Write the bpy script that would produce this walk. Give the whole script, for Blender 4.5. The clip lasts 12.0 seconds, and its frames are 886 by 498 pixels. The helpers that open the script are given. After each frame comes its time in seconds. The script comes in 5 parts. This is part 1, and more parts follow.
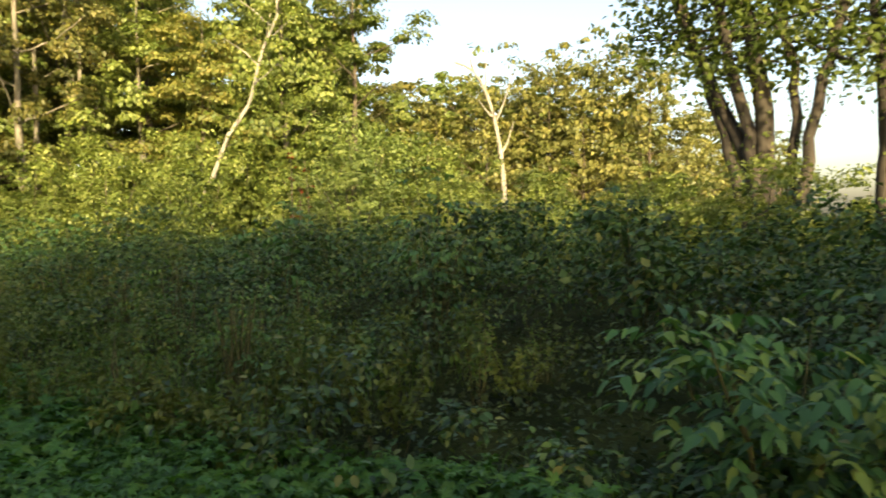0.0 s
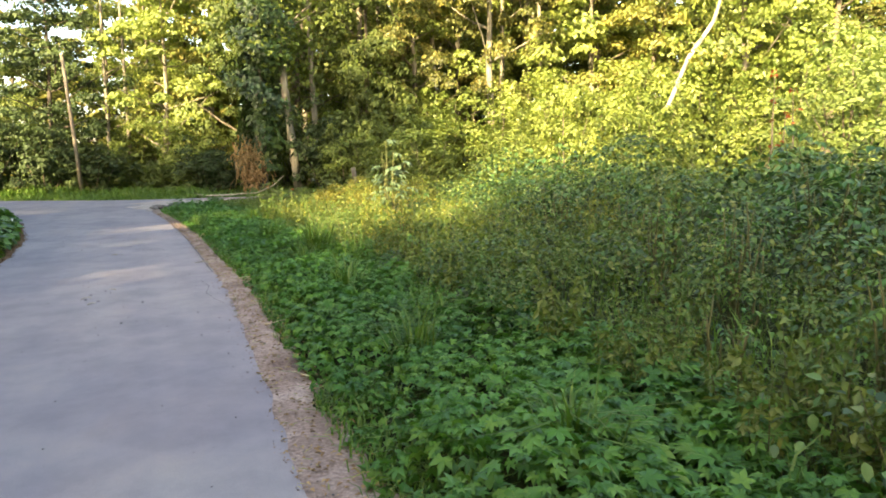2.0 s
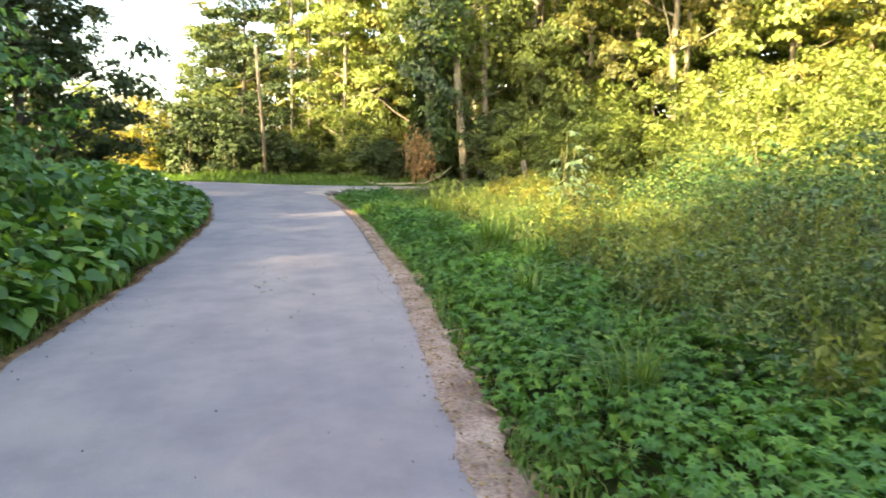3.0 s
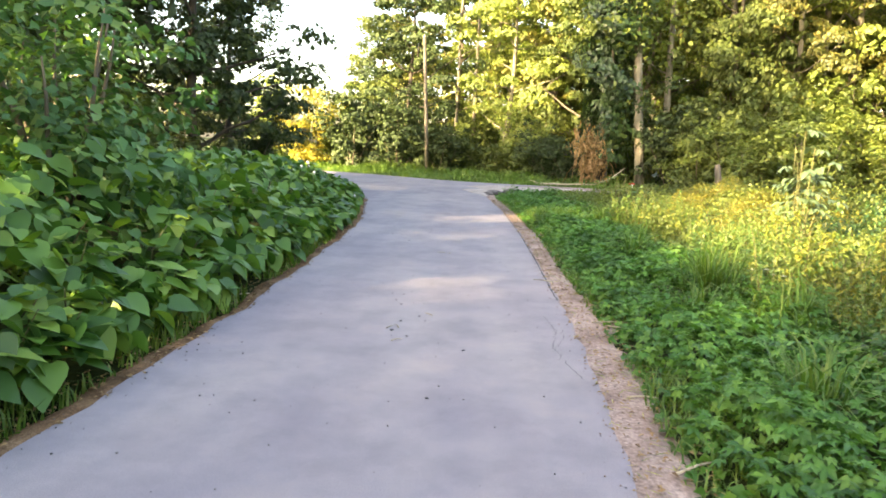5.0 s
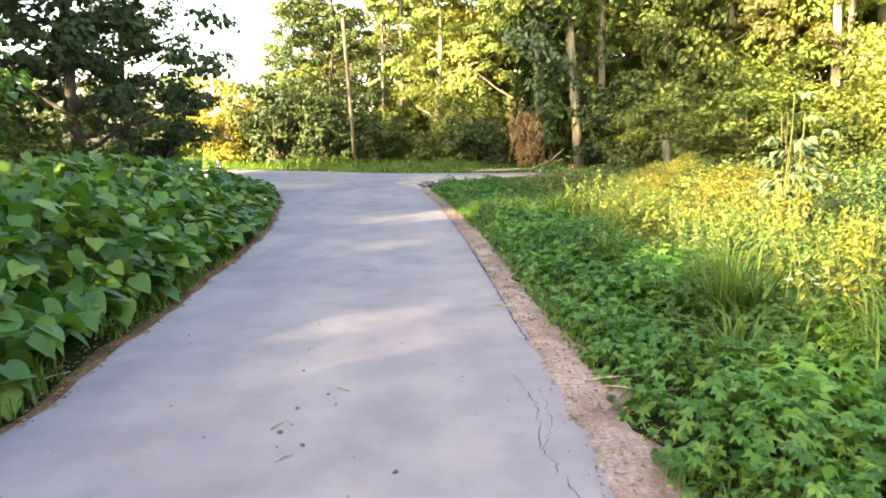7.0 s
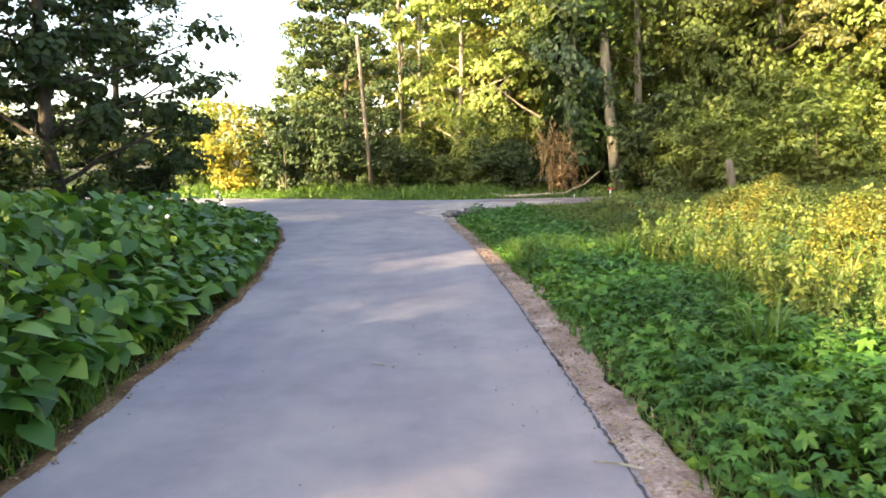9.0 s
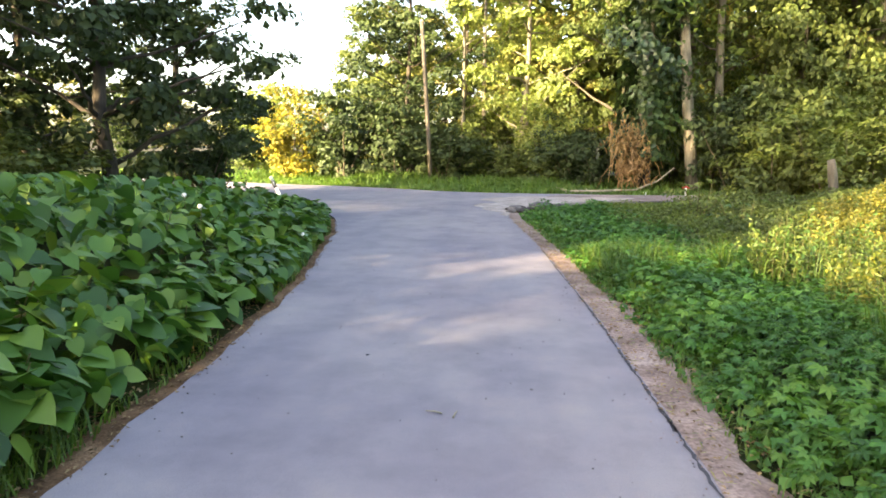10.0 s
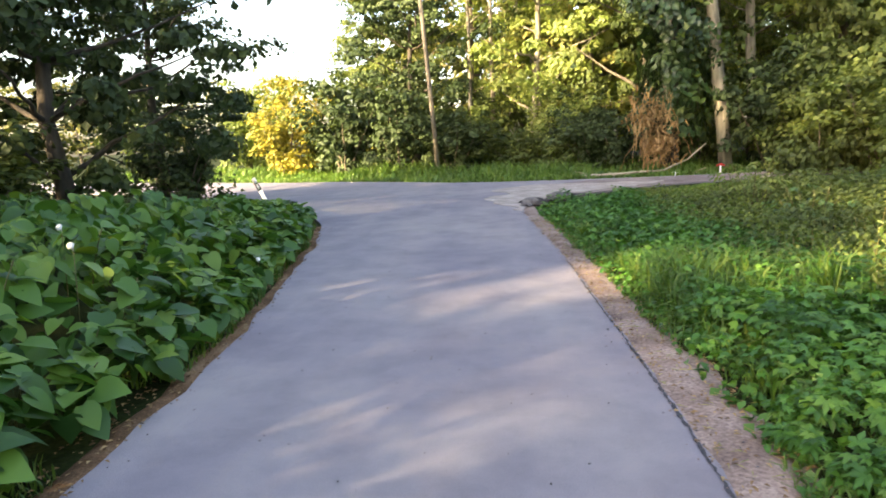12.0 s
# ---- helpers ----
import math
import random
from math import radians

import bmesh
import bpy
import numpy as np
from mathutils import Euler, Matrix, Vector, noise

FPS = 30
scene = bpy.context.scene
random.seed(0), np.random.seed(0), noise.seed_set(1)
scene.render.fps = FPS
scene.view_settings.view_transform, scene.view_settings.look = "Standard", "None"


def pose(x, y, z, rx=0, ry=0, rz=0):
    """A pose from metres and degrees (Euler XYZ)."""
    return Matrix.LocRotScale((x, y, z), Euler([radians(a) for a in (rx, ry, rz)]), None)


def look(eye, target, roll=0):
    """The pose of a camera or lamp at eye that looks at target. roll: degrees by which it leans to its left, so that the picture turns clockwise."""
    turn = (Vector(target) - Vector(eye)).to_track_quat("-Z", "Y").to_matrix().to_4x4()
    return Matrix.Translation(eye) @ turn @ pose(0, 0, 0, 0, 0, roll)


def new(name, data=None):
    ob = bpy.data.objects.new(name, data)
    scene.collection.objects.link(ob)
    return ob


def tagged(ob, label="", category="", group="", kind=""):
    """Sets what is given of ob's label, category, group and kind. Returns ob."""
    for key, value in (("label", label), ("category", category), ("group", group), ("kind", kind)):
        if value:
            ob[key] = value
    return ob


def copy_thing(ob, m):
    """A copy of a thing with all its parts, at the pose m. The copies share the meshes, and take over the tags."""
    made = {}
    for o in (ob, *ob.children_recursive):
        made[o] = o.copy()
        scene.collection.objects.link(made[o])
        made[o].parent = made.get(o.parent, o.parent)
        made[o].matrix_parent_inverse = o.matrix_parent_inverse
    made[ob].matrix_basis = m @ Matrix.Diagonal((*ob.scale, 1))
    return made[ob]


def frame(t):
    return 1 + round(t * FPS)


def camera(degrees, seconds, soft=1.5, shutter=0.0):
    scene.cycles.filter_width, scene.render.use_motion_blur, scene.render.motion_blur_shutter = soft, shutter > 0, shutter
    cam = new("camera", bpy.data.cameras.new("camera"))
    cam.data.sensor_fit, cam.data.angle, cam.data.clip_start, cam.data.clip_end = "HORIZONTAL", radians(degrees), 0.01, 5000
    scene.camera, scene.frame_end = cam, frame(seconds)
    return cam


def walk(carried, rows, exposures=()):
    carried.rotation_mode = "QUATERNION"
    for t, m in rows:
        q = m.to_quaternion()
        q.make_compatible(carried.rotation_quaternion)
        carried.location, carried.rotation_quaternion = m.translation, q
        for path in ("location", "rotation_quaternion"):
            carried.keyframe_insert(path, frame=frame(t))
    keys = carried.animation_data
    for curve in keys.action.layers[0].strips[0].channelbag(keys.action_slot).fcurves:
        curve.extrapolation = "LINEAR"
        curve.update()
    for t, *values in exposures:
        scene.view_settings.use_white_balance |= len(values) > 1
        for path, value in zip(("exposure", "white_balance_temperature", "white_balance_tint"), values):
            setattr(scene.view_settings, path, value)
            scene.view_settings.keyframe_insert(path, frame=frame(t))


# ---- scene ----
cam = camera(66.7, 12.0, soft=1.7, shutter=0.15)
PATH = [
    (0, (0.017, -5.777, 1.527), (1.715, -4.724, 1.448), -1.13),
    (0.5, (0.076, -5.273, 1.516), (1.515, -3.887, 1.416), -2.10),
    (1, (0.012, -4.757, 1.511), (1.264, -3.202, 1.385), 0.48),
    (1.5, (-0.025, -4.248, 1.511), (0.971, -2.524, 1.317), -0.92),
    (2, (0.040, -3.742, 1.507), (0.831, -1.923, 1.251), -0.88),
    (2.5, (0.019, -3.250, 1.489), (0.767, -1.423, 1.169), 1.78),
    (3, (0.020, -2.745, 1.474), (0.367, -0.795, 1.201), 0.81),
    (3.5, (-0.003, -2.226, 1.497), (0.140, -0.259, 1.171), 0.48),
    (3.7, (-0.012, -2.014, 1.483), (0.100, -0.053, 1.106), 0.53),
    (5.3, (-0.012, -0.178, 1.499), (-0.163, 1.795, 1.209), 2.10),
    (5.5, (-0.003, 0.001, 1.478), (-0.120, 1.961, 1.096), 0.08),
    (6, (0.010, 0.485, 1.495), (0.090, 2.444, 1.103), -0.16),
    (6.5, (0.047, 1.034, 1.468), (0.046, 2.997, 1.085), -0.21),
    (7, (0.018, 1.584, 1.473), (0.091, 3.556, 1.147), -0.44),
    (7.5, (0.042, 2.135, 1.482), (0.074, 4.107, 1.153), 0.43),
    (7.7, (0.047, 2.358, 1.506), (-0.011, 4.329, 1.176), 0.30),
    (9.3, (-0.201, 4.627, 1.485), (-0.169, 6.610, 1.233), -1.32),
    (9.5, (-0.251, 4.862, 1.488), (-0.199, 6.831, 1.142), -0.13),
    (10, (-0.239, 5.375, 1.487), (-0.387, 7.349, 1.201), 0.30),
    (10.5, (-0.184, 5.915, 1.466), (-0.250, 7.888, 1.148), 1.89),
    (11, (-0.154, 6.517, 1.494), (-0.157, 8.494, 1.188), -1.80),
    (11.5, (-0.076, 7.102, 1.525), (-0.128, 9.090, 1.311), -1.52),
    (12, (-0.164, 7.592, 1.539), (-0.365, 9.556, 1.214), -2.78),
]
walk(cam, [(t, look(e, g, r)) for t, e, g, r in PATH],
     exposures=[(0.0, 1.74, 7600, 12), (1.0, 2.27, 7600, 12), (1.5, 2.56, 7600, 12), (2.0, 3.05, 7600, 13), (3.0, 3.30, 7600, 13), (5.5, 3.63, 7800, 17), (7.7, 3.61, 7800, 16),
                (9.3, 3.19, 7200, 18), (9.8, 3.32, 7300, 18), (10.5, 3.49, 7400, 18), (11.0, 3.54, 7400, 18), (11.5, 3.38, 7300, 18), (12.0, 3.17, 7200, 19)])

# ---- light ----
SUN_TRAVEL = Vector((0.70, 0.66, -0.30))
world = bpy.data.worlds.new("world")
scene.world = world
world.use_nodes = True
wnt = world.node_tree
sky = wnt.nodes.new("ShaderNodeTexSky")
sky.sky_type, sky.sun_disc = "NISHITA", False
sky.sun_elevation = math.atan2(0.30, math.hypot(0.70, 0.66))
sky.sun_rotation = math.atan2(-0.70, -0.66)
sky.air_density, sky.dust_density = 1.0, 3.0
wnt.links.new(sky.outputs[0], wnt.nodes["Background"].inputs[0])
wnt.nodes["Background"].inputs[1].default_value = 0.125
sun = new("sun", bpy.data.lights.new("sun", "SUN"))
sun.data.energy, sun.data.angle, sun.data.color = 3.7, radians(1.7), (1.0, 0.85, 0.55)
sun.matrix_world = look((0, 0, 40), Vector((0, 0, 40)) + SUN_TRAVEL)


# ---- materials ----
def base_material(name, rough=0.8):
    m = bpy.data.materials.new(name)
    m.use_nodes = True
    nt = m.node_tree
    b = nt.nodes["Principled BSDF"]
    b.inputs["Roughness"].default_value = rough
    return m, nt, b


def ramp(nt, fac, stops):
    n = nt.nodes.new("ShaderNodeValToRGB")
    el = n.color_ramp.elements
    while len(el) < len(stops):
        el.new(0.5)
    for e, (p, c) in zip(el, stops):
        e.position, e.color = p, (*c, 1)
    nt.links.new(fac, n.inputs[0])
    return n.outputs[0]


def noise_tex(nt, scale, detail=4.0, coord="Object", rough=0.55, stretch=None):
    tc = nt.nodes.new("ShaderNodeTexCoord")
    n = nt.nodes.new("ShaderNodeTexNoise")
    n.inputs["Scale"].default_value, n.inputs["Detail"].default_value = scale, detail
    n.inputs["Roughness"].default_value = rough
    if stretch:
        mp = nt.nodes.new("ShaderNodeMapping")
        mp.inputs["Scale"].default_value = stretch
        nt.links.new(tc.outputs[coord], mp.inputs[0])
        nt.links.new(mp.outputs[0], n.inputs["Vector"])
    else:
        nt.links.new(tc.outputs[coord], n.inputs["Vector"])
    return n.outputs["Fac"]


def mixed(nt, fac, a, b, mode="MIX"):
    n = nt.nodes.new("ShaderNodeMix")
    n.data_type, n.blend_type = "RGBA", mode
    for sock, value in ((n.inputs[0], fac), (n.inputs[6], a), (n.inputs[7], b)):
        if hasattr(value, "is_output"):
            nt.links.new(value, sock)
        else:
            sock.default_value = value if isinstance(value, float) else (*value, 1)
    return n.outputs[2]


def bump(nt, b, height, strength, dist=0.01):
    n = nt.nodes.new("ShaderNodeBump")
    n.inputs["Strength"].default_value, n.inputs["Distance"].default_value = strength, dist
    nt.links.new(height, n.inputs["Height"])
    nt.links.new(n.outputs[0], b.inputs["Normal"])


def leaf_material(name, colours, per_object=False, glow=0.35, rough=0.45, patch=0.25):
    """Leaf with its own tint, larger drifts of colour, and light passing through the blade."""
    m, nt, b = base_material(name, rough)
    if per_object:
        rnd = nt.nodes.new("ShaderNodeObjectInfo").outputs["Random"]
    else:
        rnd = nt.nodes.new("ShaderNodeNewGeometry").outputs["Random Per Island"]
    n = len(colours)
    col = ramp(nt, rnd, [(i / max(1, n - 1), c) for i, c in enumerate(colours)])
    drift = ramp(nt, noise_tex(nt, patch, 3.0), [(0.3, (0.62, 0.70, 0.62)), (0.7, (1.3, 1.2, 1.0))])
    col = mixed(nt, 1.0, col, drift, "MULTIPLY")
    nt.links.new(col, b.inputs["Base Color"])
    b.inputs["Specular IOR Level"].default_value = 0.35
    tr = nt.nodes.new("ShaderNodeBsdfTranslucent")
    nt.links.new(mixed(nt, 1.0, col, (1.15, 1.25, 0.55), "MULTIPLY"), tr.inputs[0])
    mx = nt.nodes.new("ShaderNodeMixShader")
    mx.inputs[0].default_value = glow
    nt.links.new(b.outputs[0], mx.inputs[1])
    nt.links.new(tr.outputs[0], mx.inputs[2])
    nt.links.new(mx.outputs[0], nt.nodes["Material Output"].inputs[0])
    return m


def bark_material(name, dark, light, scale=6.0):
    m, nt, b = base_material(name, 0.9)
    f = noise_tex(nt, scale, 6.0, stretch=(1, 1, 0.18))
    g = noise_tex(nt, 1.3, 3.0)
    col = ramp(nt, f, [(0.32, dark), (0.68, light)])
    col = mixed(nt, 1.0, col, ramp(nt, g, [(0.3, (0.7, 0.75, 0.65)), (0.7, (1.15, 1.1, 1.05))]), "MULTIPLY")
    nt.links.new(col, b.inputs["Base Color"])
    bump(nt, b, f, 0.8, 0.03)
    return m


M_BARKDARK = bark_material("bark_dark", (0.022, 0.018, 0.014), (0.075, 0.062, 0.046))
M_BARK = bark_material("bark_brown", (0.05, 0.04, 0.03), (0.17, 0.14, 0.10))
M_GREY_BARK = bark_material("bark_grey", (0.09, 0.08, 0.06), (0.27, 0.245, 0.19))
M_BIRCH = bark_material("bark_birch", (0.13, 0.12, 0.10), (0.47, 0.44, 0.38), 4.0)
M_POLE = bark_material("weathered_pole", (0.07, 0.06, 0.045), (0.17, 0.145, 0.11), 10.0)
M_DRYWOOD = bark_material("dry_wood", (0.22, 0.18, 0.13), (0.48, 0.42, 0.32), 14.0)
M_STEM = bark_material("stem_green_brown", (0.06, 0.07, 0.02), (0.14, 0.13, 0.05), 20.0)

L_YELLOW = leaf_material("leaf_yellow_green", [(0.11, 0.16, 0.035), (0.19, 0.245, 0.06), (0.32, 0.36, 0.13)], patch=0.8)
L_GREEN = leaf_material("leaf_mid_green", [(0.08, 0.12, 0.027), (0.12, 0.165, 0.038), (0.175, 0.21, 0.055)])
# L_DARK: shade put into the leaf colour, near-black green
L_DARK = leaf_material("leaf_shaded_green", [(0.022, 0.040, 0.013), (0.036, 0.062, 0.018), (0.055, 0.085, 0.026)], glow=0.2, rough=0.65)
# L_SHADE: shade of the wood edge put into a darker leaf colour
L_SHADE = leaf_material("leaf_wood_shade", [(0.05, 0.075, 0.02), (0.08, 0.115, 0.028), (0.125, 0.155, 0.04)], glow=0.3, rough=0.6)
L_WEED = leaf_material("leaf_olive_weed", [(0.05, 0.112, 0.028), (0.075, 0.142, 0.034), (0.105, 0.165, 0.042), (0.17, 0.195, 0.05)], glow=0.3, patch=1.2)
L_OLIVE = leaf_material("leaf_olive_brown", [(0.07, 0.085, 0.025), (0.13, 0.14, 0.04), (0.19, 0.17, 0.05)])
L_AUTUMN = leaf_material("leaf_autumn_gold", [(0.14, 0.17, 0.045), (0.22, 0.23, 0.06), (0.28, 0.24, 0.075)])
L_FAR = leaf_material("leaf_far_olive", [(0.13, 0.15, 0.05), (0.19, 0.20, 0.065), (0.26, 0.25, 0.09)], patch=0.5)
L_RED = leaf_material("leaf_red", [(0.20, 0.04, 0.018), (0.30, 0.08, 0.03)])
L_IVY = leaf_material("leaf_ivy", [(0.02, 0.045, 0.015), (0.035, 0.075, 0.022), (0.07, 0.11, 0.035)], glow=0.12, rough=0.35)
L_BRAMBLE = leaf_material("leaf_bramble", [(0.014, 0.036, 0.016), (0.028, 0.072, 0.026), (0.045, 0.11, 0.034), (0.075, 0.145, 0.038), (0.16, 0.175, 0.045)], glow=0.22, rough=0.5, patch=0.6)
L_HERB = leaf_material("leaf_verge_herb", [(0.03, 0.104, 0.018), (0.055, 0.172, 0.027), (0.106, 0.223, 0.038)], glow=0.3, patch=0.8)
L_KNOT = leaf_material("leaf_knotweed", [(0.032, 0.095, 0.026), (0.06, 0.155, 0.03), (0.10, 0.22, 0.036), (0.17, 0.28, 0.05)], True, 0.3, 0.5, 0.7)
L_KNOTS = leaf_material("leaf_knotweed_mass", [(0.028, 0.085, 0.024), (0.052, 0.14, 0.028), (0.085, 0.19, 0.034), (0.15, 0.25, 0.046)], False, 0.3, 0.5, 0.7)
L_ELDER = leaf_material("leaf_elder", [(0.038, 0.11, 0.04), (0.062, 0.165, 0.056), (0.14, 0.23, 0.06)], glow=0.3, rough=0.5)
# lit copy of L_ELDER: bright lime leaves stand in for highlights
L_ELDERLIT = leaf_material("leaf_elder_lit", [(0.03, 0.10, 0.046), (0.055, 0.155, 0.062), (0.09, 0.21, 0.065), (0.24, 0.32, 0.07)], glow=0.3, rough=0.5)
# sunlit copy of L_WEED: low sun put into a yellower leaf colour
L_WEEDLIT = leaf_material("leaf_sunlit_weed", [(0.075, 0.125, 0.025), (0.125, 0.17, 0.032), (0.18, 0.205, 0.038), (0.26, 0.25, 0.044)], glow=0.3, patch=1.3)
L_GOLDLEAF = leaf_material("leaf_golden_shrub", [(0.16, 0.16, 0.03), (0.26, 0.235, 0.036), (0.34, 0.29, 0.045)], glow=0.3, patch=1.0)
L_PALE = leaf_material("leaf_pale_green", [(0.13, 0.19, 0.055), (0.19, 0.26, 0.08), (0.27, 0.33, 0.12)], glow=0.3, patch=0.8)
L_GREYLEAF = leaf_material("leaf_grey_green", [(0.07, 0.115, 0.065), (0.11, 0.16, 0.09)], glow=0.2)
L_GRASS = leaf_material("grass_blade", [(0.05, 0.12, 0.02), (0.09, 0.18, 0.03), (0.15, 0.21, 0.05)], glow=0.35, patch=0.9)
L_FARGRASS = leaf_material("far_grass_blade", [(0.055, 0.125, 0.02), (0.095, 0.185, 0.03), (0.15, 0.215, 0.05)], glow=0.25, patch=0.7)
L_DRYGRASS = leaf_material("dry_grass_blade", [(0.13, 0.16, 0.04), (0.24, 0.22, 0.08), (0.34, 0.28, 0.13)], glow=0.35)
L_STRAW = leaf_material("dead_vine", [(0.22, 0.13, 0.06), (0.36, 0.22, 0.10), (0.46, 0.31, 0.16)], glow=0.15, rough=0.8)
# golden leaves, with the yellow of the sun patch put into the colour
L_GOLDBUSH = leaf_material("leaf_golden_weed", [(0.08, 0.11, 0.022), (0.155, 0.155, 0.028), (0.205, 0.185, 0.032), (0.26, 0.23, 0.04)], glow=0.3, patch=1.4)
L_LITTER = leaf_material("leaf_litter", [(0.12, 0.07, 0.035), (0.22, 0.13, 0.06), (0.36, 0.25, 0.13)], glow=0.0, rough=0.8)


def asphalt_material():
    m, nt, b = base_material("asphalt", 0.85)
    b.inputs["Specular IOR Level"].default_value = 0.3
    big = noise_tex(nt, 0.35, 5.0)
    mid = noise_tex(nt, 1.7, 6.0, rough=0.65)
    track = noise_tex(nt, 0.9, 4.0, stretch=(1.6, 0.12, 1))
    fine = noise_tex(nt, 170.0, 3.0, rough=0.7)
    grit = noise_tex(nt, 60.0, 5.0, rough=0.75)
    col = ramp(nt, big, [(0.3, (0.185, 0.172, 0.196)), (0.5, (0.228, 0.212, 0.226)), (0.7, (0.268, 0.248, 0.246))])
    col = mixed(nt, 1.0, col, ramp(nt, mid, [(0.28, (0.76, 0.76, 0.79)), (0.55, (1.0, 1.0, 1.0)), (0.72, (1.13, 1.10, 1.03))]), "MULTIPLY")
    col = mixed(nt, 1.0, col, ramp(nt, track, [(0.35, (0.90, 0.90, 0.92)), (0.65, (1.06, 1.05, 1.02))]), "MULTIPLY")
    col = mixed(nt, 1.0, col, ramp(nt, fine, [(0.28, (0.78, 0.78, 0.78)), (0.5, (1, 1, 1)), (0.72, (1.22, 1.2, 1.17))]), "MULTIPLY")
    col = mixed(nt, 1.0, col, ramp(nt, grit, [(0.30, (0.62, 0.62, 0.63)), (0.38, (1, 1, 1)), (0.66, (1, 1, 1)), (0.74, (1.3, 1.27, 1.2))]), "MULTIPLY")
    nt.links.new(col, b.inputs["Base Color"])
    bump(nt, b, fine, 0.12, 0.004)
    return m


def soil_material(name, c0, c1, c2, scale=3.0, grit=60.0):
    m, nt, b = base_material(name, 0.95)
    b.inputs["Specular IOR Level"].default_value = 0.05
    f, g = noise_tex(nt, scale, 6.0), noise_tex(nt, grit, 4.0)
    col = ramp(nt, f, [(0.3, c0), (0.5, c1), (0.72, c2)])
    col = mixed(nt, 1.0, col, ramp(nt, g, [(0.3, (0.62, 0.6, 0.58)), (0.7, (1.3, 1.28, 1.22))]), "MULTIPLY")
    nt.links.new(col, b.inputs["Base Color"])
    bump(nt, b, g, 0.7, 0.02)
    return m


def plain(name, c, rough=0.6, spread=0.12):
    m, nt, b = base_material(name, rough)
    f = noise_tex(nt, 14.0, 4.0)
    nt.links.new(mixed(nt, 1.0, c, ramp(nt, f, [(0.3, (1 - spread,) * 3), (0.7, (1 + spread,) * 3)]), "MULTIPLY"), b.inputs["Base Color"])
    return m


M_ASPHALT = asphalt_material()
# earth coloured near-black, so gaps between plants read as deep shade
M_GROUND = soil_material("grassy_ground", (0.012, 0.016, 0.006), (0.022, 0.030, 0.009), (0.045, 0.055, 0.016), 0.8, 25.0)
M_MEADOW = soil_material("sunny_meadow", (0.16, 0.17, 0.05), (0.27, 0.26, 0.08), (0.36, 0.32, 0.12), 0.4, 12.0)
M_SAND = soil_material("sandy_verge", (0.16, 0.112, 0.092), (0.28, 0.21, 0.178), (0.40, 0.325, 0.285), 2.6, 38.0)
M_LITTERSOIL = soil_material("litter_soil", (0.07, 0.045, 0.025), (0.15, 0.09, 0.05), (0.26, 0.17, 0.10))
M_TRACK = soil_material("dirt_track", (0.15, 0.12, 0.118), (0.215, 0.18, 0.17), (0.31, 0.265, 0.245), 1.2)
M_SPILL = soil_material("pale_gravel", (0.25, 0.215, 0.195), (0.35, 0.315, 0.29), (0.46, 0.42, 0.39), 2.2, 28.0)
M_RUBBLE = soil_material("dark_rubble", (0.035, 0.032, 0.032), (0.07, 0.065, 0.065), (0.12, 0.115, 0.11), 8.0)
M_CRACK = plain("crack_dark", (0.05, 0.048, 0.052), 0.95)
M_STONE = soil_material("rubble_stone", (0.08, 0.075, 0.075), (0.14, 0.13, 0.13), (0.22, 0.21, 0.20), 8.0)
M_WHITE = plain("white_plastic", (0.80, 0.80, 0.80), 0.4, 0.05)
M_BLACK = plain("black_plastic", (0.02, 0.02, 0.022), 0.5)
M_RED = plain("red_paint", (0.55, 0.035, 0.025), 0.5)
M_PETAL = plain("white_petal", (0.62, 0.63, 0.56), 0.6, 0.05)

rng = np.random.default_rng(7)


# ---- mesh helpers ----
def smooth_noise(x, y, scale, seed=0):
    """Soft bumps between -1 and 1 from a few crossed waves."""
    r = np.random.default_rng(seed)
    out = np.zeros_like(np.asarray(x, float))
    for k in range(7):
        a, p, s = r.uniform(0, 2 * np.pi), r.uniform(0, 2 * np.pi), scale * r.uniform(0.6, 2.2)
        out += np.sin((np.cos(a) * x + np.sin(a) * y) * s + p) / 3.2
    return out


def np_mesh(name, V, F, material):
    me = bpy.data.meshes.new(name)
    V, F = np.asarray(V, np.float32), np.asarray(F, np.int32)
    me.vertices.add(len(V))
    me.vertices.foreach_set("co", V.ravel())
    me.loops.add(F.size)
    me.loops.foreach_set("vertex_index", F.ravel())
    me.polygons.add(len(F))
    me.polygons.foreach_set("loop_start", np.arange(0, F.size, F.shape[1], dtype=np.int32))
    me.update(calc_edges=True)
    me.materials.append(material)
    return me


def part(name, me, parent, label=""):
    ob = new(name, me)
    ob.parent = parent
    return tagged(ob, label)


def join(blocks):
    V, F, n = [], [], 0
    for v, f in blocks:
        V.append(v)
        F.append(np.asarray(f) + n)
        n += len(v)
    return np.concatenate(V), np.concatenate(F)


def unit(a):
    return a / np.maximum(np.linalg.norm(a, axis=-1, keepdims=True), 1e-9)


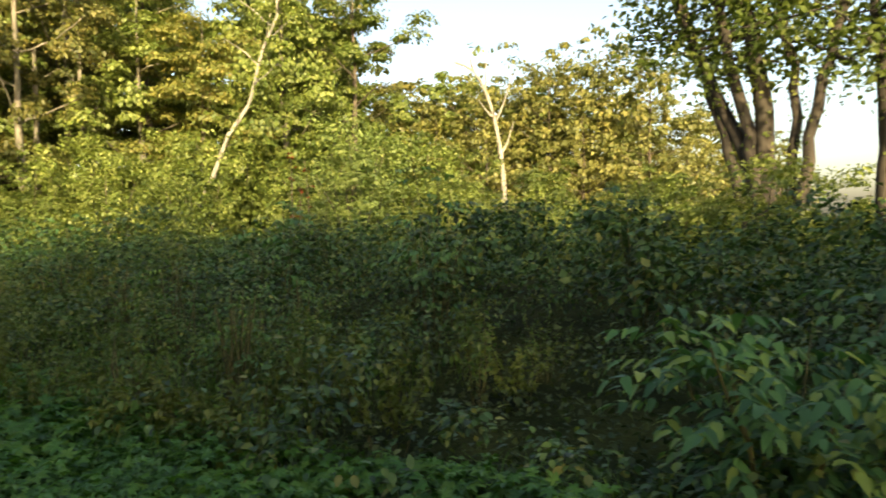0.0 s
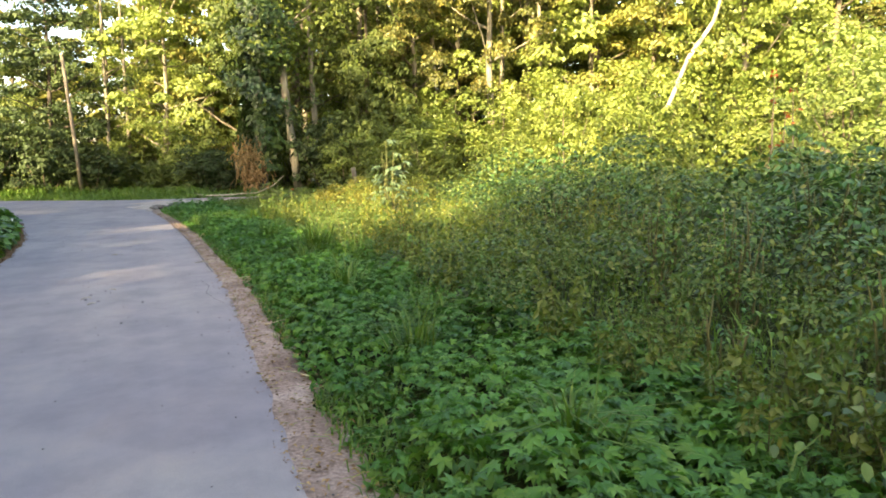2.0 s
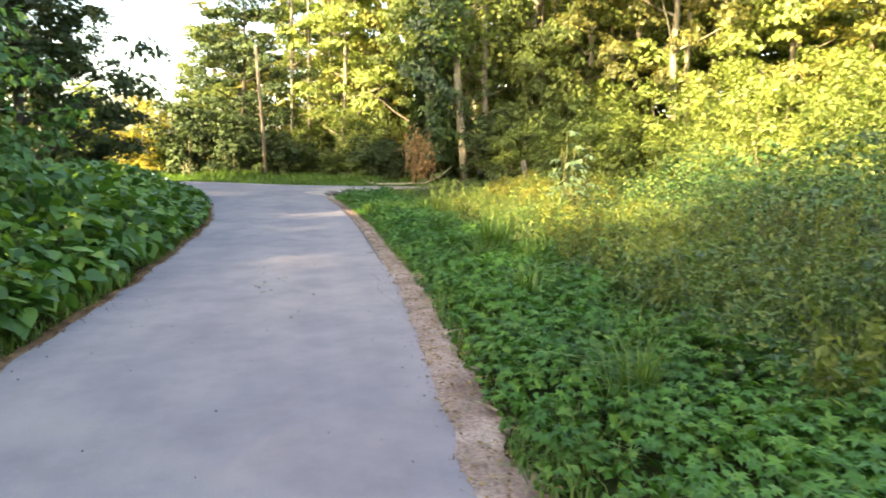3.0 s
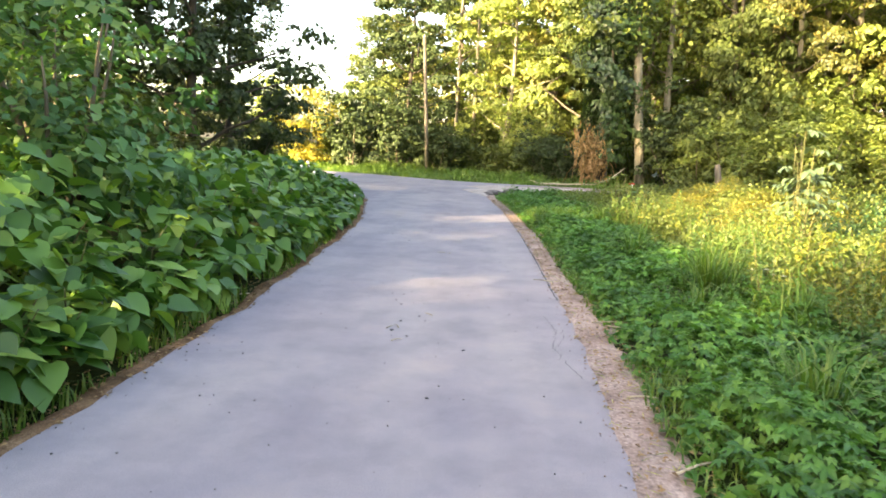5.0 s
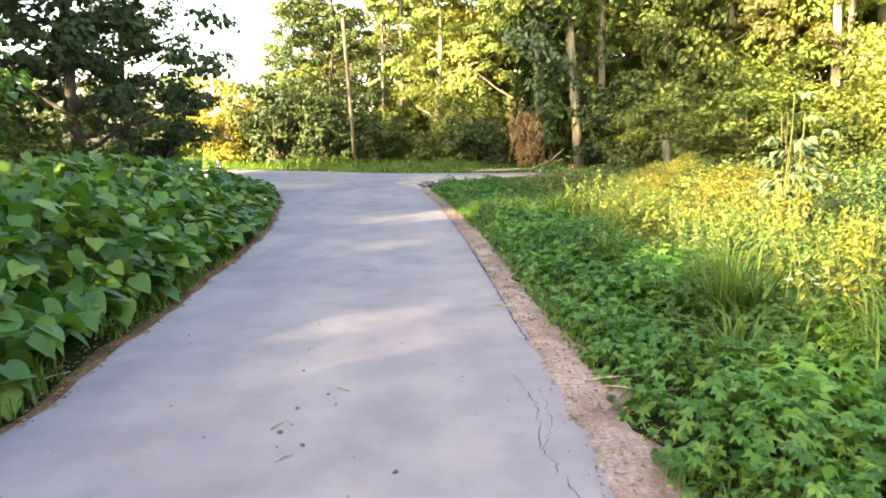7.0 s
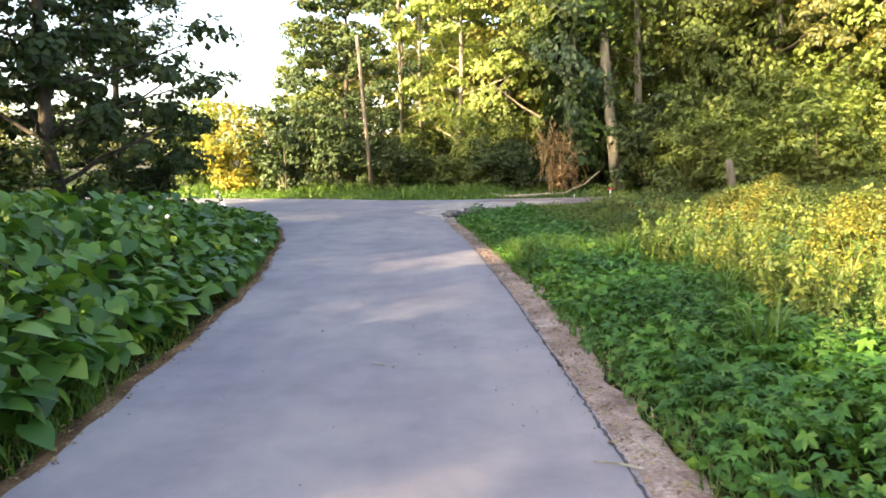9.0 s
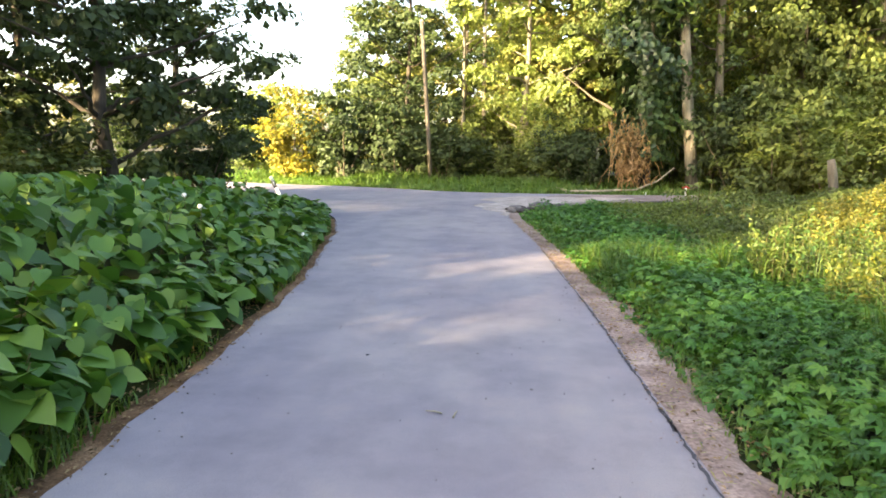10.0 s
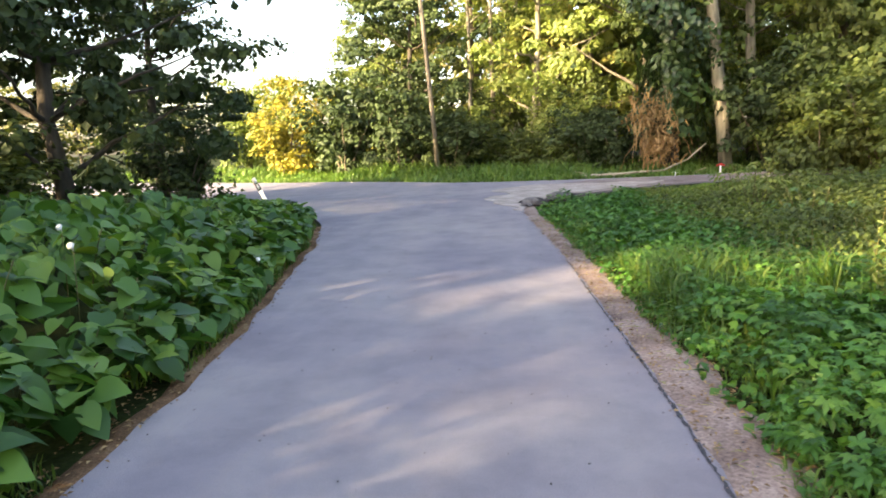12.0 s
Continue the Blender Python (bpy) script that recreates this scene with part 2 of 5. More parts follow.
def leaf_cloud(C, size, r, up=0.8, out=None, slim=0.36, fold=0.16, hang=0.25):
    """One folded, pointed blade at each centre: two triangles with their own midrib."""
    n = len(C)
    size = np.broadcast_to(size, (n,)) * r.uniform(0.65, 1.35, n)
    nrm = r.normal(size=(n, 3)) * 0.42
    nrm[:, 2] += up
    if out is not None:
        nrm += out * 1.1
    nrm = unit(nrm)
    ax = r.normal(size=(n, 3))
    ax[:, 2] -= hang
    ax = unit(ax - nrm * np.sum(ax * nrm, 1, keepdims=True))
    side = np.cross(nrm, ax)
    L, W, H = size[:, None], (size * slim * r.uniform(0.8, 1.2, n))[:, None], (size * fold)[:, None]
    base, tip = C - ax * L * 0.5, C + ax * L * 0.5 - nrm * H * 0.6
    mid = C - ax * L * 0.08
    left, right = mid + side * W + nrm * H, mid - side * W + nrm * H
    V = np.stack([base, right, tip, left], 1).reshape(-1, 3)
    i = np.arange(n)[:, None] * 4
    F = np.concatenate([i + np.array([0, 1, 2]), i + np.array([0, 2, 3])], 0)
    return V, F


def blade_cloud(B, height, r, width=0.012, bend=0.45):
    """Grass blades: tapered and bent over, three triangles each."""
    n = len(B)
    h = (np.broadcast_to(height, (n,)) * r.uniform(0.5, 1.3, n))[:, None]
    a = r.uniform(0, 2 * np.pi, n)
    d = np.stack([np.cos(a), np.sin(a), np.zeros(n)], 1)
    s = np.stack([-np.sin(a), np.cos(a), np.zeros(n)], 1) * (width * r.uniform(0.6, 1.4, n))[:, None]
    lean = (bend * r.uniform(0.3, 1.5, n))[:, None]
    z = np.array([0, 0, 1.0])
    m = B + d * h * lean * 0.3 + z * h * 0.6
    t = B + d * h * lean + z * h * (1 - 0.3 * lean)
    V = np.stack([B - s, B + s, m + s * 0.8, m - s * 0.8, t], 1).reshape(-1, 3)
    i = np.arange(n)[:, None] * 5
    F = np.concatenate([i + np.array(k) for k in ([0, 1, 2], [0, 2, 3], [3, 2, 4])], 0)
    return V, F


def tube(P, R, sides=8):
    P, R = np.asarray(P, float), np.asarray(R, float)
    n = len(P)
    T = unit(np.gradient(P, axis=0))
    ref = np.array([0.31, 0.95, 0.05])
    A = unit(np.cross(T, ref))
    B = np.cross(T, A)
    a = np.linspace(0, 2 * np.pi, sides, endpoint=False)
    V = P[:, None] + (A[:, None] * np.cos(a)[None, :, None] + B[:, None] * np.sin(a)[None, :, None]) * R[:, None, None]
    V = V.reshape(-1, 3)
    F = []
    for i in range(n - 1):
        for j in range(sides):
            k = (j + 1) % sides
            p, q, u, w = i * sides + j, i * sides + k, (i + 1) * sides + k, (i + 1) * sides + j
            F += [[p, q, u], [p, u, w]]
    V = np.concatenate([V, P[:1], P[-1:]])
    for j in range(sides):
        k = (j + 1) % sides
        F += [[n * sides, k, j], [n * sides + 1, (n - 1) * sides + j, (n - 1) * sides + k]]
    return V, np.array(F)


def wobble(start, end, n, amount, r):
    t = np.linspace(0, 1, n)[:, None]
    P = np.asarray(start) * (1 - t) + np.asarray(end) * t
    P[1:-1] += np.cumsum(r.normal(size=(n, 3)) * amount, 0)[1:-1] * (1 - t[1:-1])
    return P


def stuff(name, V, F, material, label, category):
    return tagged(new(name, np_mesh(name, V, F, material)), label, category, "", "stuff")


def structure(name, V, F, material, label=""):
    return tagged(new(name, np_mesh(name, V, F, material)), label, "", "", "structure")


def curve_line(points, step=0.25):
    """Catmull-Rom line through a few plan points, evenly cut."""
    P = np.array(points, float)
    P = np.concatenate([2 * P[:1] - P[1:2], P, 2 * P[-1:] - P[-2:-1]])
    out = []
    for i in range(1, len(P) - 2):
        n = max(2, int(np.linalg.norm(P[i + 1] - P[i]) / step))
        for t in np.arange(n) / n:
            a, b, c, d = P[i - 1], P[i], P[i + 1], P[i + 2]
            out.append(0.5 * (2 * b + (c - a) * t + (2 * a - 5 * b + 4 * c - d) * t * t + (3 * b - a - 3 * c + d) * t ** 3))
    out.append(P[-2])
    return np.array(out)


# ---- ground and road ----
LEFT_EDGE = [(-2.0, -60), (-2.1, -20), (-2.15, -4), (-2.15, 2), (-2.1, 5), (-2.2, 9), (-2.4, 12.5), (-2.85, 15.5), (-3.3, 18.2),
             (-4.3, 21.5), (-6.6, 25.5), (-11, 29.5), (-22, 36), (-45, 46)]
RIGHT_EDGE = [(0.5, -60), (0.5, -20), (0.58, -3), (0.70, 1), (0.82, 4), (0.81, 7.5), (0.70, 12), (0.56, 15), (0.36, 18), (0.12, 21), (0.15, 22.6)]
SIDE_NEAR = [(0.8, 23.7), (2.6, 25.4), (5.4, 27.0), (12, 28.3), (30, 29.0)]
FAR_EDGE = [(30, 31.2), (12, 30.6), (6.3, 29.8), (1.7, 30.0), (-1.6, 30.7), (-4.1, 32.4), (-6.8, 34.1), (-10.2, 35.6), (-22, 42.5), (-45, 53)]

left_line, right_line = curve_line(LEFT_EDGE), curve_line(RIGHT_EDGE)
right_line[:, 0] += 0.018 * smooth_noise(right_line[:, 1] * 6, 0 * right_line[:, 1], 1.0, 3)
left_line[:, 0] += 0.03 * smooth_noise(left_line[:, 1] * 4, 0 * left_line[:, 1], 1.0, 4)


def left_x(y):
    return np.interp(y, left_line[:110 * 4, 1], left_line[:110 * 4, 0])


def right_x(y):
    return np.interp(y, right_line[:, 1], right_line[:, 0])


def slab(name, outline, z0, z1, material, label=""):
    bm = bmesh.new()
    f = bm.faces.new([bm.verts.new((p[0], p[1], z1)) for p in outline])
    if f.normal.z < 0 or f.calc_area() and f.normal.z < 0:
        f.normal_flip()
    bm.normal_update()
    if f.normal.z < 0:
        f.normal_flip()
    ext = bmesh.ops.extrude_face_region(bm, geom=[f])
    bmesh.ops.translate(bm, verts=[v for v in ext["geom"] if isinstance(v, bmesh.types.BMVert)], vec=(0, 0, z0 - z1))
    bmesh.ops.triangulate(bm, faces=bm.faces[:])
    bmesh.ops.recalc_face_normals(bm, faces=bm.faces[:])
    me = bpy.data.meshes.new(name)
    bm.to_mesh(me)
    bm.free()
    me.materials.append(material)
    return tagged(new(name, me), label, "", "", "structure")


road_outline = np.concatenate([left_line, curve_line(FAR_EDGE, 0.5)[::-1], curve_line(SIDE_NEAR, 0.5)[::-1], right_line[::-1]])
slab("road", road_outline, -0.12, 0.0, M_ASPHALT, "narrow grey asphalt lane bending out of sight")
side_outline = np.concatenate([curve_line(SIDE_NEAR, 0.5), curve_line([(30, 31.0), (12, 30.4), (6.3, 29.6), (3.2, 29.5), (1.6, 28.6), (0.9, 26.2)], 0.5)])
slab("road_side", side_outline, -0.02, 0.005, M_TRACK, "dusty side track joining the lane")

spill = curve_line([(0.15, 21.2), (-0.25, 22.6), (-0.75, 24.2), (-0.2, 25.4), (-0.5, 27.0), (0.9, 28.3), (2.6, 28.0), (4.4, 27.9), (3.2, 26.6), (1.6, 25.1), (0.9, 23.9), (0.3, 22.7)], 0.3)
spill += 0.09 * np.random.default_rng(9).normal(size=spill.shape)
slab("ground_spill", spill, -0.01, 0.009, M_SPILL, "pale sand and gravel washed over the corner")

# one sheet of ground out to the horizon, finer near the lane
gx = np.concatenate([np.linspace(-1500, -60, 14), np.linspace(-50, 50, 101), np.linspace(60, 1500, 14)])
gy = np.concatenate([np.linspace(-1500, -50, 14), np.linspace(-40, 70, 111), np.linspace(80, 1500, 14)])
GX, GY = np.meshgrid(gx, gy)


def ground_z(x, y):
    away = np.clip((np.abs(np.asarray(x) + 0.7) - 3.0) / 5.0, 0, 1) * np.clip((26 - np.asarray(y)) / 6, 0, 1)
    return -0.035 + 0.10 * away * smooth_noise(x, y, 0.5, 11)


GZ = ground_z(GX, GY)
nx, ny = len(gx), len(gy)
gi = np.arange(ny - 1)[:, None] * nx + np.arange(nx - 1)[None, :]
gi = gi.ravel()[:, None]
structure("ground", np.stack([GX, GY, GZ], -1).reshape(-1, 3), gi + np.array([0, 1, nx + 1, nx]), M_GROUND, "grassy earth kept near-black for the shade under plants")


def ribbon(name, inner, outer, z, material, label):
    n = len(inner)
    V = np.concatenate([np.c_[inner, np.full(n, z)], np.c_[(inner + outer) / 2, np.full(n, z + 0.012)], np.c_[outer, np.full(n, z - 0.02)]])
    F = []
    for i in range(n - 1):
        for k in (0, n):
            F.append([k + i, k + n + i, k + n + i + 1, k + i + 1])
    ob = structure(name, V, F, material, label)
    for p in ob.data.polygons:
        p.use_smooth = True
    return ob


ry = np.arange(-20, 22.4, 0.12)
rin = np.c_[right_x(ry) - 0.01, ry]
rw = 0.36 + 0.06 * smooth_noise(ry, 0 * ry, 1.6, 5) + 0.06 * smooth_noise(ry, 0 * ry, 6, 6)
ribbon("verge_sand", rin, rin + np.c_[rw, 0 * rw], -0.012, M_SAND, "strip of trodden sand and chaff along the asphalt")
ly = np.arange(-20, 20, 0.12)
lin = np.c_[left_x(ly) + 0.01, ly]
lw = 0.17 + 0.04 * smooth_noise(ly, 0 * ly, 2.0, 7)
ribbon("verge_litter", lin, lin - np.c_[lw, 0 * lw], -0.012, M_LITTERSOIL, "brown strip of leaf litter beside the asphalt")


# narrow dark strip: draws the cracks and also the painted edge shadow
def crack(points, width, seed, jag=0.012):
    r = np.random.default_rng(seed)
    P = curve_line(points, 0.035)
    P += r.normal(size=P.shape) * jag
    w = width * r.uniform(0.3, 1.3, len(P))
    n = len(P)
    V = np.concatenate([np.c_[P[:, 0] - w, P[:, 1], np.full(n, 0.004)], np.c_[P[:, 0] + w, P[:, 1], np.full(n, 0.004)]])
    F = [[i, n + i, n + i + 1, i + 1] for i in range(n - 1)]
    structure("road_dark_line", V, F, M_CRACK, "dark jagged line for asphalt cracks and the edge shadow")


crack([(0.72, 3.9), (0.60, 4.6), (0.66, 5.1), (0.60, 5.6)], 0.0032, 1)
crack([(0.60, 4.6), (0.70, 4.9), (0.72, 5.3)], 0.0022, 2)
# these follow the asphalt edge and paint its thin shadow
for y0, y1, w in ((6.3, 9.2, 0.007), (8.9, 12.4, 0.008), (12.0, 15.5, 0.006)):
    ys = np.linspace(y0, y1, 6)
    crack(np.c_[right_x(ys) - 0.02, ys], w * 1.5, int(y0 * 10), 0.004)


# ---- trees ----
def make_tree(name, seed, height, crown_from, crown_r, trunk_r, leaves, leaf, leaf_mat, bark, label, lean=(0, 0), limbs=9,
              clump=0.85, stems=1, spread=0.0, flat=0.72, pads=1):
    r = np.random.default_rng(seed)
    root = tagged(new(name), label, "tree")
    centres = []
    for s in range(stems):
        a = 2 * np.pi * s / max(1, stems) + r.uniform(0, 1)
        foot = np.array([np.cos(a), np.sin(a), 0]) * 0.25 * (stems > 1)
        top = np.array([lean[0] + np.cos(a) * spread, lean[1] + np.sin(a) * spread, height * r.uniform(0.86, 0.95)])
        n = 12
        P = wobble(foot, top, n, height * 0.006, r)
        t = np.linspace(0, 1, n)
        R = trunk_r * (1 - 0.85 * t) + trunk_r * 0.5 * np.exp(-t * 22)
        bole = part("trunk", np_mesh("trunk", *tube(P, R, 9), bark), root)
        for k in range(limbs // stems):
            u = crown_from + (0.93 - crown_from) * (k + r.uniform(0.2, 0.8)) / max(1, limbs // stems)
            j = int(u * (n - 1))
            b = P[j]
            az = k * 2.4 + s * 1.1 + r.uniform(-0.4, 0.4)
            reach = crown_r * (1.05 - 0.55 * abs(u - crown_from - 0.15) / (1 - crown_from)) * r.uniform(0.7, 1.1)
            e = b + np.array([np.cos(az) * reach, np.sin(az) * reach, reach * r.uniform(0.15, 0.75)])
            Q = wobble(b, e, 7, reach * 0.03, r)
            part("limb", np_mesh("limb", *tube(Q, np.linspace(R[j] * 0.42, 0.012, 7), 6), bark), bole)
            for q in Q[2::pads]:
                centres.append(q + r.normal(size=3) * crown_r * np.array([0.15, 0.15, 0.20]))
        for q in P[int(n * max(crown_from, 0.3)):]:
            centres.append(q + r.normal(size=3) * crown_r * 0.3)
    centres = np.array(centres)
    pick = r.integers(0, len(centres), leaves)
    way = unit(r.normal(size=(leaves, 3)))
    way[:, 2] = np.abs(way[:, 2]) * 1.15 - 0.42
    size = clump * 0.80 * r.uniform(0.5, 1.4, len(centres))[pick][:, None]
    C = centres[pick] + way * size * r.uniform(0.35, 1.08, leaves)[:, None] * np.array([1, 1, flat])
    C[:, 2] = np.maximum(C[:, 2], 0.15)
    out = unit(way + 0.35 * unit(C - centres.mean(0)))
    part("crown", np_mesh("crown", *leaf_cloud(C, leaf, r, 0.5, out), leaf_mat), root)
    return root


def put(ob, x, y, scale=1.0, turn=0.0, tall=1.0, label="", group=""):
    c = copy_thing(ob, Matrix.Translation((x, y, float(ground_z(np.array(x), np.array(y))) - 0.03)) @ Matrix.Rotation(turn, 4, "Z") @ Matrix.Diagonal((scale, scale, scale * tall, 1)))
    return tagged(c, label, "", group)


def place(ob, x, y, turn=0.0, scale=1.0):
    """Moves a thing that is needed only once to its own spot."""
    ob.matrix_basis = Matrix.Translation((x, y, float(ground_z(np.array(x), np.array(y))) - 0.03)) @ Matrix.Rotation(turn, 4, "Z") @ Matrix.Diagonal((scale, scale, scale, 1))
    return ob


def grow(spots, by=1.32):
    return [(x, y, s * (by if 17 < x < 60 else 1.0), a, h) for x, y, s, a, h in spots]


def stand(ob, spots, group):
    """The built tree takes the first spot, its copies the others: x, y, scale, turn, tall."""
    x, y, s, a, h = spots[0]
    for x2, y2, s2, a2, h2 in spots[1:]:
        put(ob, x2, y2, s2, a2, h2, "", group)
    ob.matrix_basis = Matrix.Translation((x, y, float(ground_z(np.array(x), np.array(y))) - 0.03)) @ Matrix.Rotation(a, 4, "Z") @ Matrix.Diagonal((s, s, s * h, 1))
    tagged(ob, group=group)


# broad wood: a few built trees, each standing at several spots
GROUP_WOOD = "trees of the wood"
t_yellow = make_tree("broadleaf_tree", 21, 15.0, 0.10, 4.2, 0.20, 15500, 0.20, L_YELLOW, M_GREY_BARK, "tall broadleaf tree with sunlit yellow-green foliage", limbs=14, clump=1.25)
t_green = make_tree("broadleaf_tree", 22, 17.0, 0.16, 4.4, 0.24, 15500, 0.20, L_GREEN, M_BARK, "tall broadleaf tree with mid-green leaves", limbs=14, clump=1.25)
t_dark = make_tree("broadleaf_tree", 23, 16.0, 0.22, 3.4, 0.22, 15500, 0.195, L_SHADE, M_BARK, "tall tree at the edge of the wood, leaves coloured shade-dark", limbs=13, clump=1.25)
t_olive = make_tree("broadleaf_tree", 24, 18.0, 0.30, 4.0, 0.24, 14000, 0.195, L_OLIVE, M_GREY_BARK, "tall tree with thinning olive and brown leaves", limbs=12, clump=1.25)
t_gold = make_tree("broadleaf_tree", 25, 14.0, 0.15, 3.8, 0.18, 14000, 0.195, L_AUTUMN, M_BARK, "broadleaf tree turning gold in early autumn", limbs=12, clump=1.25)
stand(t_yellow, grow([(1.4, 41, 1, 0.3, 1), (19, 37, 1, 1.2, 1.05), (25.5, 31.5, 0.95, 2.2, 1), (30, 24, 1.0, 3.0, 1.1), (13.5, 42, 1.1, 4.0, 1), (36, 30, 1.1, 5.1, 1.15)]), GROUP_WOOD)
stand(t_green, grow([(8.8, 38, 1, 0.9, 1), (22, 41, 1, 2.0, 1), (29, 36, 1.05, 3.3, 1), (32.5, 20.5, 0.85, 0.2, 0.95), (15, 36.5, 0.9, 4.4, 1.1), (41, 38, 1.1, 5.5, 1.1), (-2.0, 47, 0.9, 1.1, 1)]), GROUP_WOOD)
stand(t_dark, grow([(11.5, 33.2, 0.85, 1.8, 1.2), (5.4, 36.5, 0.9, 2.6, 1.2), (17, 45, 1.1, 3.5, 1.1), (24, 47, 1.1, 4.6, 1.2), (31, 43, 1.1, 0.6, 1.2), (-7.2, 45, 0.85, 2.2, 0.85)]), GROUP_WOOD)
stand(t_olive, grow([(14.5, 33.5, 0.9, 0.4, 1.1), (18.5, 31.5, 0.8, 1.5, 1.2), (24, 36.5, 1, 2.8, 1.1), (36, 25, 0.85, 3.6, 0.9), (10.2, 43, 1, 1.0, 1.1)]), GROUP_WOOD)
stand(t_gold, grow([(27, 27.5, 0.85, 2.4, 1.0), (4.4, 44, 1.1, 3.1, 1.1)]), GROUP_WOOD)

t_far = make_tree("far_tree", 26, 17.0, 0.06, 4.6, 0.22, 2600, 0.62, L_OLIVE, M_BARK, "distant broadleaf tree in soft evening light", limbs=22, clump=1.6)
t_far2 = make_tree("far_tree", 27, 16.0, 0.06, 4.6, 0.22, 2600, 0.62, L_YELLOW, M_BARK, "distant broadleaf tree with pale yellow-green leaves", limbs=22, clump=1.6)
stand(t_far, [(14, 52, 1.2, 0.4, 1.1), (22, 53, 1.2, 1.3, 1.1), (30, 50, 1.2, 2.5, 1.1), (38, 46, 1.2, 3.7, 1.1), (44, 38, 1.2, 4.1, 1.1), (44, 34, 1.1, 5.0, 1.1), (6, 52, 1.1, 0.9, 1.0), (0, 54, 1.0, 1.7, 0.95), (-6, 54, 0.9, 2.9, 0.85), (45, 41, 1.0, 5.9, 1.0), (66, 42, 1.25, 0.7, 1), (78, 34, 1.2, 1.7, 0.95), (88, 8, 1.1, 0.5, 0.8), (72, 50, 1.2, 5.0, 1)], GROUP_WOOD)
stand(t_far2, [(18, 49, 1.2, 0.4, 1.1), (26, 46, 1.25, 1.3, 1.1), (34, 41, 1.2, 2.5, 1.1), (39, 33, 1.2, 3.7, 1.1), (37, 30, 1.1, 4.1, 1.05), (9.5, 48, 1.1, 5.0, 1.0), (3, 49, 1.0, 0.9, 1.0), (74, 26, 1.3, 2.9, 0.9), (82, 20, 1.2, 3.9, 0.9), (70, 36, 1.3, 1.3, 1), (60, 46, 1.2, 0.2, 1.1)], GROUP_WOOD)
t_dist = make_tree("distant_tree", 28, 16.0, 0.05, 5.0, 0.22, 4600, 0.42, L_FAR, M_BARK, "distant rounded tree in hazy sun", limbs=30, clump=1.5)
wood_rng = np.random.default_rng(77)
for i in range(18):
    a, d = radians(56.5 + 1.35 * i), wood_rng.uniform(72, 92)
    put(t_dist, math.sin(a) * d, math.cos(a) * d - 5.8, wood_rng.uniform(1.0, 1.2) * (1 if i < 15 else 0.75), wood_rng.uniform(0, 6), 0.92 + 0.1 * (i % 3), "", GROUP_WOOD)

tagged(t_dist, group=GROUP_WOOD).matrix_basis = Matrix.Translation((86, 3, -0.05)) @ Matrix.Diagonal((0.8, 0.8, 0.7, 1))

# the lane's own shade: trees on the bank behind the walker and on the left, mostly out of view
GROUP_BANK = "trees on the bank"
t_bank = make_tree("bank_tree", 31, 12.5, 0.10, 4.2, 0.22, 4500, 0.42, L_DARK, M_BARK, "dark broadleaf tree beside the lane, mostly unseen, placed for shade", limbs=14, clump=1.6)
# the last two, behind on the right, are unseen additions to darken the bank
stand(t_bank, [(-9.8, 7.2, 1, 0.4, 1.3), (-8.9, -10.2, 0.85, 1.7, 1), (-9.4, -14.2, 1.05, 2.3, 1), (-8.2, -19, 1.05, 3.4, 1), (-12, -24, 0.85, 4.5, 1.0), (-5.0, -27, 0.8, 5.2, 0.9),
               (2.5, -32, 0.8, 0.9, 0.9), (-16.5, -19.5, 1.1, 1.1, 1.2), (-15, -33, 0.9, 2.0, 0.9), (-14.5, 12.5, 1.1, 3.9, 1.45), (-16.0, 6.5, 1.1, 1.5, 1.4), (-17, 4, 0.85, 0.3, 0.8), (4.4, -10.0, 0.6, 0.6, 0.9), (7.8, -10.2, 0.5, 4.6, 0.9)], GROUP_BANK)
# left trees: their shaded, silhouetted look is put into the leaf colour
t_lane = make_tree("lane_tree", 32, 14.5, 0.13, 3.5, 0.19, 13500, 0.21, L_DARK, M_BARKDARK, "slender tree coloured dark as a shaded silhouette on bright sky", limbs=30, clump=0.85)
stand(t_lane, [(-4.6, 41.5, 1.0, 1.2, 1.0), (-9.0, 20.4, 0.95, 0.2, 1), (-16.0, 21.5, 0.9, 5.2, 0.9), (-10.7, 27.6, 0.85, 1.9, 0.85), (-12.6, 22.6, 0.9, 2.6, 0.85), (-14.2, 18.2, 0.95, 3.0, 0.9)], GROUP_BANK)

# unseen helpers: flat crowns set to block sun on verge and wood edge
t_shade = make_tree("lane_tree", 35, 6.9, 0.79, 1.35, 0.09, 3200, 0.20, L_DARK, M_BARKDARK, "unseen flat-crowned tree added to block sun", limbs=10, clump=0.62)
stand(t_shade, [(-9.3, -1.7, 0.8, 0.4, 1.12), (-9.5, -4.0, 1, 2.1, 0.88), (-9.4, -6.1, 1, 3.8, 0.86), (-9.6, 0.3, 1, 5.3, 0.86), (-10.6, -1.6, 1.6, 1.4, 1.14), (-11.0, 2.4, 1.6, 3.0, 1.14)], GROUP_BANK)

